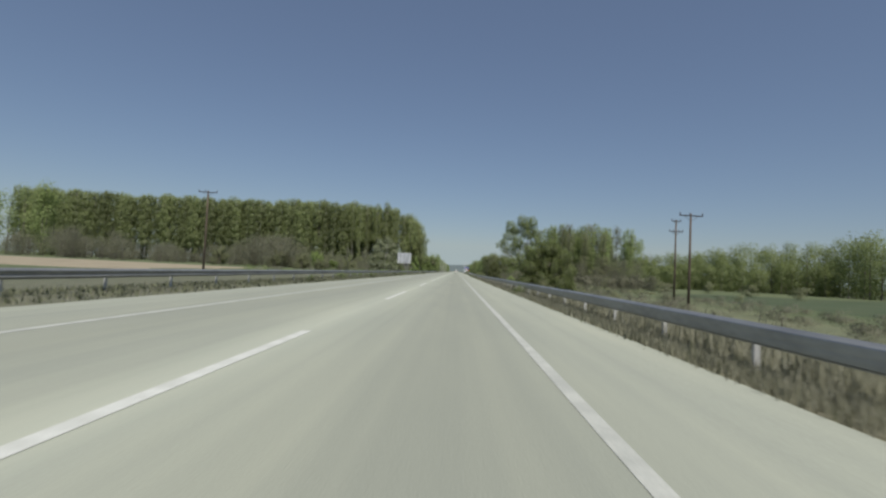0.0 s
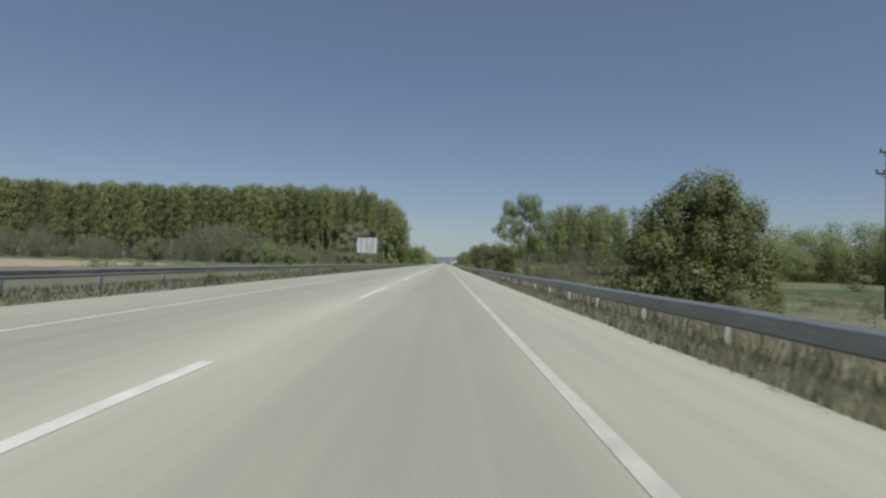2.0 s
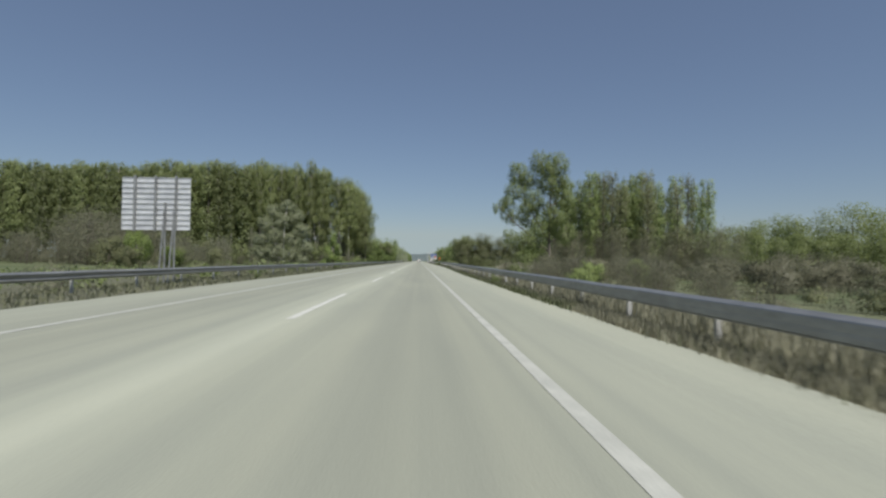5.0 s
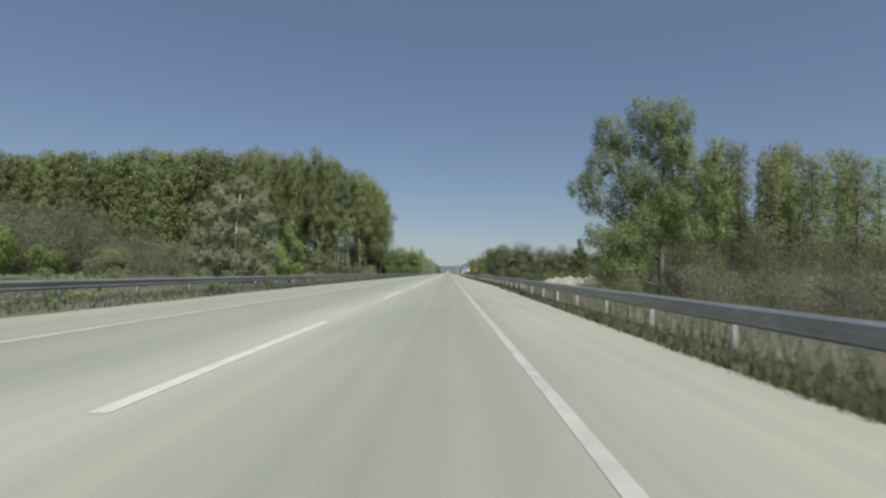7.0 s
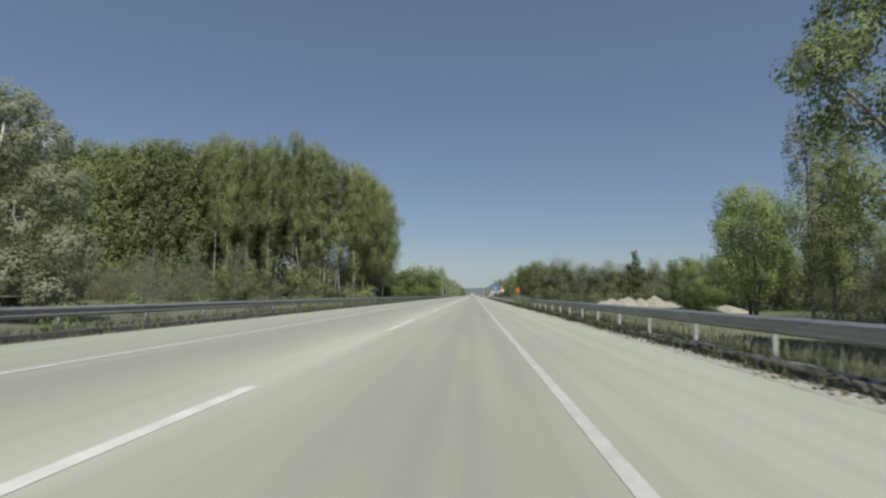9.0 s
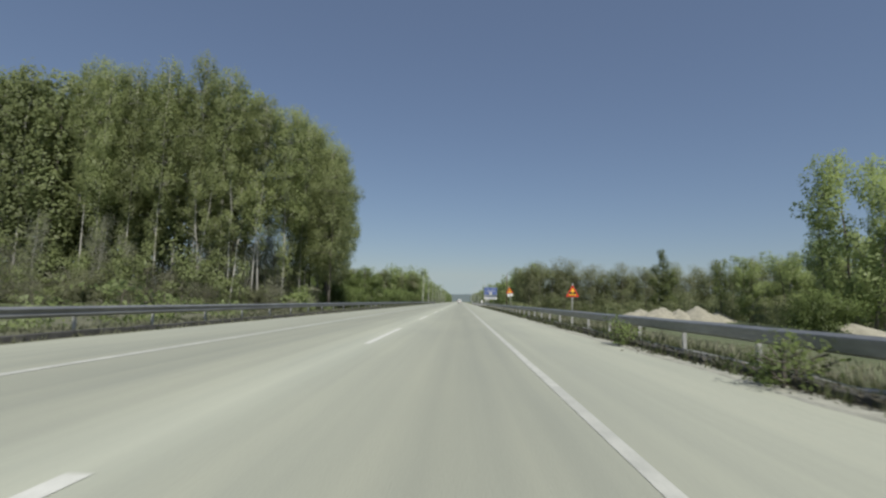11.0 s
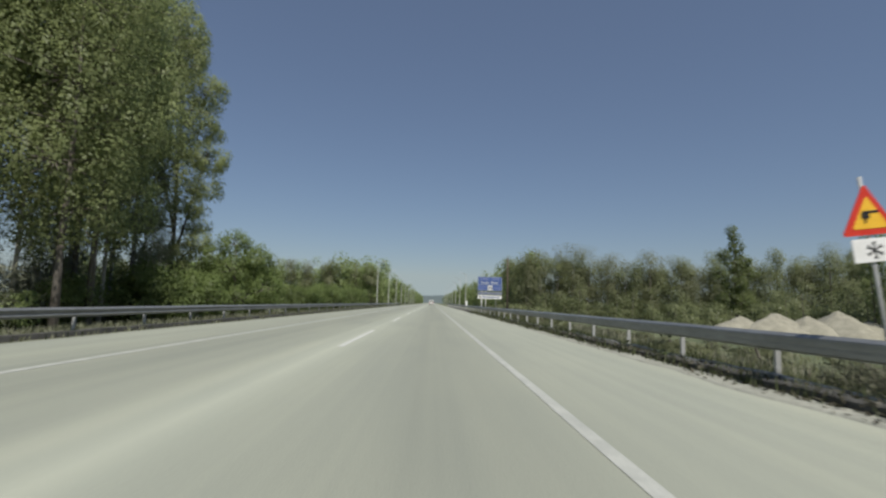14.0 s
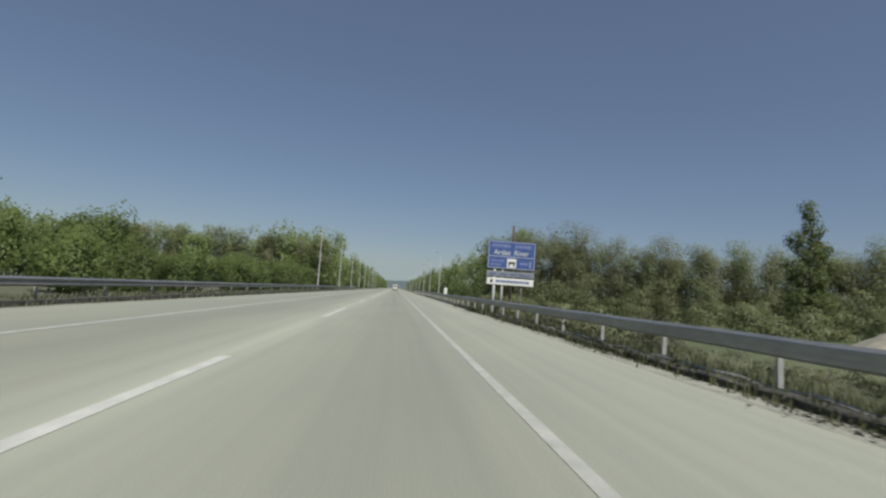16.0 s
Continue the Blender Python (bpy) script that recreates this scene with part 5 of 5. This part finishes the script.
def build_heaps():
    spots = [(40.5, 347, 4.2, 1.8), (43.5, 349, 4.6, 2.5), (46.5, 347, 4.6, 2.6), (49.0, 349.5, 5.0, 3.0), (52.0, 347.5, 4.6, 2.8), (56.0, 347, 6.0, 3.6), (61.5, 348.5, 5.2, 2.2)]
    for i, (x, y, r, h) in enumerate(spots):
        ob = part("sand_heap", heap_mesh(i, r, h, SAND, "sand_heap"), at=pose(x, y, land(x, y)))
        tagged(ob, "tipped heap of pale sand in the low ground", "sand heap", "sand heaps by the wood")
    for i, (x, y, r, h) in enumerate([(33.5, 290, 4.0, 1.5), (52, 293, 4.5, 1.6), (49.6, 219.5, 3.6, 3.2)]):
        ob = part("sand_heap", heap_mesh(20 + i, r, h, SAND, "sand_heap"), at=pose(x, y, land(x, y)))
        tagged(ob, "low spread heap of pale gravel and sand", "sand heap", "gravel heaps in the meadow")


def build_marker(x, y):
    root = thing("marker_post", "white rectangular marker post behind the rail", "marker post", pose(x, y, land(x, y)))
    part("board", Shape().box(-0.2, 0.2, -0.04, 0.04, 0.55, 1.65, 0.02).mesh("board", WHITE), root)
    part("foot", Shape().box(-0.06, 0.06, -0.03, 0.03, -0.3, 0.56, 0.01).mesh("foot", POST_STEEL), root)


def build_van(x, y):
    """A white van far ahead on the road, seen from behind."""
    root = thing("van", "white van far ahead on the road", "van", pose(x, y, 0.0))
    bm = bmesh.new()
    prof = [(-2.6, 0.35), (2.6, 0.35), (2.65, 0.95), (1.7, 1.25), (1.1, 2.2), (-2.55, 2.25), (-2.65, 1.2)]
    a = [bm.verts.new((-0.95, px, pz)) for px, pz in prof]
    b = [bm.verts.new((0.95, px, pz)) for px, pz in prof]
    bm.faces.new(a)
    bm.faces.new(list(reversed(b)))
    for i in range(len(prof)):
        bm.faces.new((a[i], b[i], b[(i + 1) % len(prof)], a[(i + 1) % len(prof)]))
    bmesh.ops.recalc_face_normals(bm, faces=bm.faces[:])
    bmesh.ops.bevel(bm, geom=bm.edges[:], offset=0.08, segments=2, affect="EDGES")
    me = bpy.data.meshes.new("body")
    bm.to_mesh(me)
    bm.free()
    me.materials.append(WHITE)
    part("body", me, root)
    part("rear_window", Shape().box(-0.7, 0.7, -2.66, -2.6, 1.35, 1.95, 0.02).mesh("rear_window", BLACK), root)
    part("bumper", Shape().box(-0.92, 0.92, -2.75, -2.6, 0.35, 0.6, 0.03).mesh("bumper", IRON), root)
    for sx in (-0.82, 0.82):
        part("tail_light", Shape().box(sx - 0.08, sx + 0.08, -2.69, -2.6, 0.8, 1.3, 0.02).mesh("tail_light", RED), root)
    for sx in (-0.85, 0.85):
        for sy in (-1.6, 1.6):
            wheel = part("wheel", Shape().tube([(sx - 0.11, sy, 0.33), (sx + 0.11, sy, 0.33)], [0.33, 0.33], 16).mesh("wheel", BLACK), root)
            part("rim", Shape().tube([(sx - 0.115, sy, 0.33), (sx + 0.115, sy, 0.33)], [0.19, 0.19], 12).mesh("rim", ALU), wheel)


def blades(name, label, spots, height, mat, seed, count=6, width=0.012, category="grass"):
    """Tufts of grass as thin leaning blades, one sheet."""
    rng = np.random.default_rng(seed)
    base = np.repeat(np.array(spots), count, 0)
    n = len(base)
    base[:, 0] += rng.normal(0, 0.09, n)
    base[:, 1] += rng.normal(0, 0.3, n)
    hh = height * rng.uniform(0.35, 1.25, n) * base[:, 3]
    a = rng.uniform(0, 6.28, n)
    lean = hh * rng.uniform(0.1, 0.55, n)
    d = np.stack([np.cos(a), np.sin(a), np.zeros(n)], 1)
    w = np.stack([-np.sin(a), np.cos(a), np.zeros(n)], 1) * (width * rng.uniform(0.7, 1.6, n))[:, None]
    p = base[:, :3]
    up = np.zeros((n, 3))
    up[:, 2] = hh
    tip = p + up + d * lean[:, None]
    v = np.stack([p - w * 1.15, p + w * 1.15, tip], 1).reshape(-1, 3)
    f = np.arange(3 * n).reshape(-1, 3)
    nn = d * 0.5 + rng.normal(0, 0.3, (n, 3)) + np.array([0, 0, 0.8])
    tagged(part(name, card_mesh(name, v, f, mat, nn)), label, category, kind="stuff")


def verge_spots(seed, n, y0, y1, xa, xb, power=1.0):
    """Spots on the verge between two lines along the road; thicker in patches."""
    rng = random.Random(seed)
    out = []
    while len(out) < n:
        y = rng.uniform(y0, y1)
        a, b = xa(y), xb(y)
        x = a + (b - a) * rng.random() ** power
        k = 0.5 + 0.5 * noise.noise((x * 0.9, y * 0.35, seed))
        if rng.random() < 0.7 + 0.3 * k:
            out.append((x, y, land(x, y) - 0.02, 0.85 + 0.3 * k))
    return out


def build_grass():
    blades("verge_weeds", "dark green weeds growing over the broken kerb", verge_spots(27, 5200, 190, 345, lambda y: 4.9, lambda y: 6.3, 1.4), 0.3, WEED, 69, 6, 0.014, "weeds")
    blades("verge_weeds", "low green weeds fringing the asphalt", verge_spots(21, 5000, 112, 186, lambda y: road_right(y) + 0.02, lambda y: road_right(y) + 0.42, 1.4), 0.2, WEED, 61, 6, 0.011, "weeds")
    blades("verge_grass", "tall dry straw-coloured grass under the guard rail", verge_spots(1, 28000, -4, 178, lambda y: road_right(y) + 0.08, lambda y: rail_right(y) - 0.02), 0.2, STRAW, 41, 6, 0.006)
    blades("verge_grass", "tall dry grass behind the guard rail", verge_spots(11, 24000, -4, 178, lambda y: rail_right(y) + 0.08, lambda y: rail_right(y) + 2.0), 0.46, STRAW, 51, 5, 0.009)
    blades("verge_grass", "green weeds and grass at the edge of the shoulder", verge_spots(2, 4200, -4, 200, lambda y: road_right(y) + 0.05, lambda y: rail_right(y) + 0.9), 0.22, GRASS, 42, 4)
    blades("verge_grass", "green and straw grass behind the kerb", verge_spots(3, 8000, 176, 420, lambda y: road_right(y) + 0.55, lambda y: rail_right(y) + 3.0), 0.2, GRASS, 43, 5, 0.01)
    blades("verge_grass", "dry grass behind the kerb", verge_spots(9, 3500, 176, 420, lambda y: road_right(y) + 0.6, lambda y: rail_right(y) + 3.0), 0.22, STRAW, 49, 5, 0.009)
    blades("embankment_grass", "rough dry grass on the embankment slope", verge_spots(4, 9000, 0, 300, lambda y: rail_right(y) + 1.0, lambda y: 24.0, 1.6), 0.42, STRAW, 44, 5, 0.018)
    blades("embankment_grass", "rough green grass on the embankment slope", verge_spots(5, 9000, 0, 360, lambda y: rail_right(y) + 1.0, lambda y: 24.0, 1.6), 0.34, GRASS, 45, 5, 0.018)
    blades("verge_grass", "green grass and weeds along the far verge", verge_spots(6, 15000, 0, 400, lambda y: -13.5, lambda y: road_left(y) - 0.12), 0.19, GRASS, 46, 4, 0.016)
    blades("verge_grass", "dry grass along the far verge", verge_spots(7, 4000, 0, 400, lambda y: -14.5, lambda y: road_left(y) - 0.2), 0.2, STRAW, 47, 4, 0.014)


def build_weeds():
    meshes = [tree_meshes(300 + i, 0.6, 0.42, 0.03, 26, 900, 0.055, "round", LEAF_BRIGHT, BARK, 0.34, 0.01, 4) for i in range(2)]
    rng = random.Random(12)
    for i, (x, y) in enumerate([(4.95, 230.0), (4.9, 237.6), (4.4, 176), (4.5, 181), (3.9, 98), (4.1, 126), (3.9, 31), (-10.0, 36), (-10.3, 47), (-9.9, 62), (-10.4, 90), (-10.2, 104), (-10.0, 132), (-10.4, 165), (-10.3, 178), (5.2, 216), (5.0, 262), (5.1, 274), (5.2, 288), (5.1, 300), (5.2, 312)]):
        tree(meshes[i % 2], "weed", "bushy green weed at the edge of the asphalt", "weed", pose(x, y, -0.04, 0, 0, rng.uniform(0, 360)) @ Matrix.Scale(1.35 if 228 < y < 240 else rng.uniform(0.6, 1.0) * (0.6 if y > 170 else 1.0), 4), "weeds at the road edge")


def build_litter():
    rng = random.Random(5)
    for x, y in ((5.1, 276), (5.15, 299.0), (4.95, 304.5), (5.2, 311), (4.9, 258), (5.3, 316.5)):
        bm = bmesh.new()
        bmesh.ops.create_icosphere(bm, subdivisions=2, radius=0.035)
        for v in bm.verts:
            v.co = Vector((v.co.x * rng.uniform(0.8, 1.5), v.co.y * rng.uniform(0.8, 1.2), max(v.co.z, -0.03) * rng.uniform(0.5, 0.9)))
        me = bpy.data.meshes.new("litter")
        bm.to_mesh(me)
        bm.free()
        me.materials.append(WHITE)
        tagged(part("litter", me, at=pose(x, y, 0.03 if x < 4.8 else 0.1, 0, 0, rng.uniform(0, 360))), "crumpled white scrap of litter at the kerb", "litter", "litter along the kerb")


build_power_pole(-36.47, 74.26, 11.2, [(0.25, 1.3, (-0.95, -0.3, 0.95))], "dark wooden power pole in the field")
build_power_pole(31.91, 76.5, 10.2, [(0.2, 0.75, (-0.9, 0.9)), (1.75, 1.05, (-0.95, -0.4, 0.4, 0.95))], "dark wooden power pole with two cross-arms")
build_power_pole(25.2, 56.6, 8.6, [(0.25, 1.35, (-0.95, -0.1, 0.95))], "brown wooden power pole with one cross-arm")
build_power_pole(12.6, 364, 9.0, [], "thin wooden pole behind the blue sign")
build_sign_back()
build_warning_sign(5.96, 249.9, 2.2, 0.72, 1.0, "red and yellow warning triangle on a straight post")
build_warning_sign(6.05, 282.9, 2.98, 0.82, -7.0, "leaning warning triangle with a snowflake plate below", True)
build_river_sign()
for k in range(9):
    build_lamp_post(-11.9, 388 + 29.5 * k, 9.3, 1)
    build_lamp_post(8.8, 414 + 29.5 * k, 9.3, -1)
build_heaps()
build_marker(6.3, 373.1)
build_van(-0.3, 525)
build_grass()


def build_gravel_strip():
    """Washed-out sand and grit along the kerb, thin and ragged."""
    rng = random.Random(9)
    v, f = [], []
    n = 420
    for i in range(n + 1):
        y = 176 + 0.62 * i
        a = road_right(y) - 0.12 - 0.42 * abs(noise.noise((0.0, y * 0.22, 7.0))) - rng.uniform(0, 0.08)
        v += [(a, y, -0.03), (a + 0.1, y, 0.008 + rng.uniform(0, 0.012)), (5.02, y, 0.02 + rng.uniform(0, 0.02)), (5.06, y, -0.05)]
    for i in range(n):
        f += [(4 * i + j, 4 * i + j + 1, 4 * i + j + 5, 4 * i + j + 4) for j in range(3)]
    tagged(part("gravel_strip", mesh_of("gravel_strip", v, f, GRAVEL)), "ragged strip of pale grit washed along the kerb", "gravel", kind="structure")


def build_debris():
    """Dead leaves, soil crumbs and twigs drifted against the kerb."""
    rng = np.random.default_rng(77)
    n = 9000
    y = rng.uniform(180, 350, n)
    drift = 0.13 + 0.1 * np.sin(y * 0.9) * np.sin(y * 0.23 + 1.0)
    x = 5.03 - np.abs(rng.normal(0, 1, n)) * drift
    p = np.stack([x, y, 0.03 + rng.uniform(0, 0.05, n) * np.exp(-(5.03 - x) * 6)], 1)
    v, f = cards(p, 0.085, rng, 0.5, np.tile(np.array([0, 0, 1.0]), (n, 1)), 0.6)
    tagged(part("leaf_litter", card_mesh("leaf_litter", v, f, DEBRIS)), "dark dead leaves and soil drifted against the kerb", "leaf litter", kind="stuff")
    m = 5000
    y = rng.uniform(180, 350, m)
    p = np.stack([5.0 + rng.normal(0.12, 0.14, m), y, 0.12 + rng.uniform(0, 0.06, m)], 1)
    v, f = cards(p, 0.1, rng, 0.5, None)
    tagged(part("leaf_litter", card_mesh("leaf_litter", v, f, DEBRIS)), "dry weeds and soil lying on the kerb", "leaf litter", kind="stuff")


build_gravel_strip()
build_debris()
build_weeds()
build_litter()
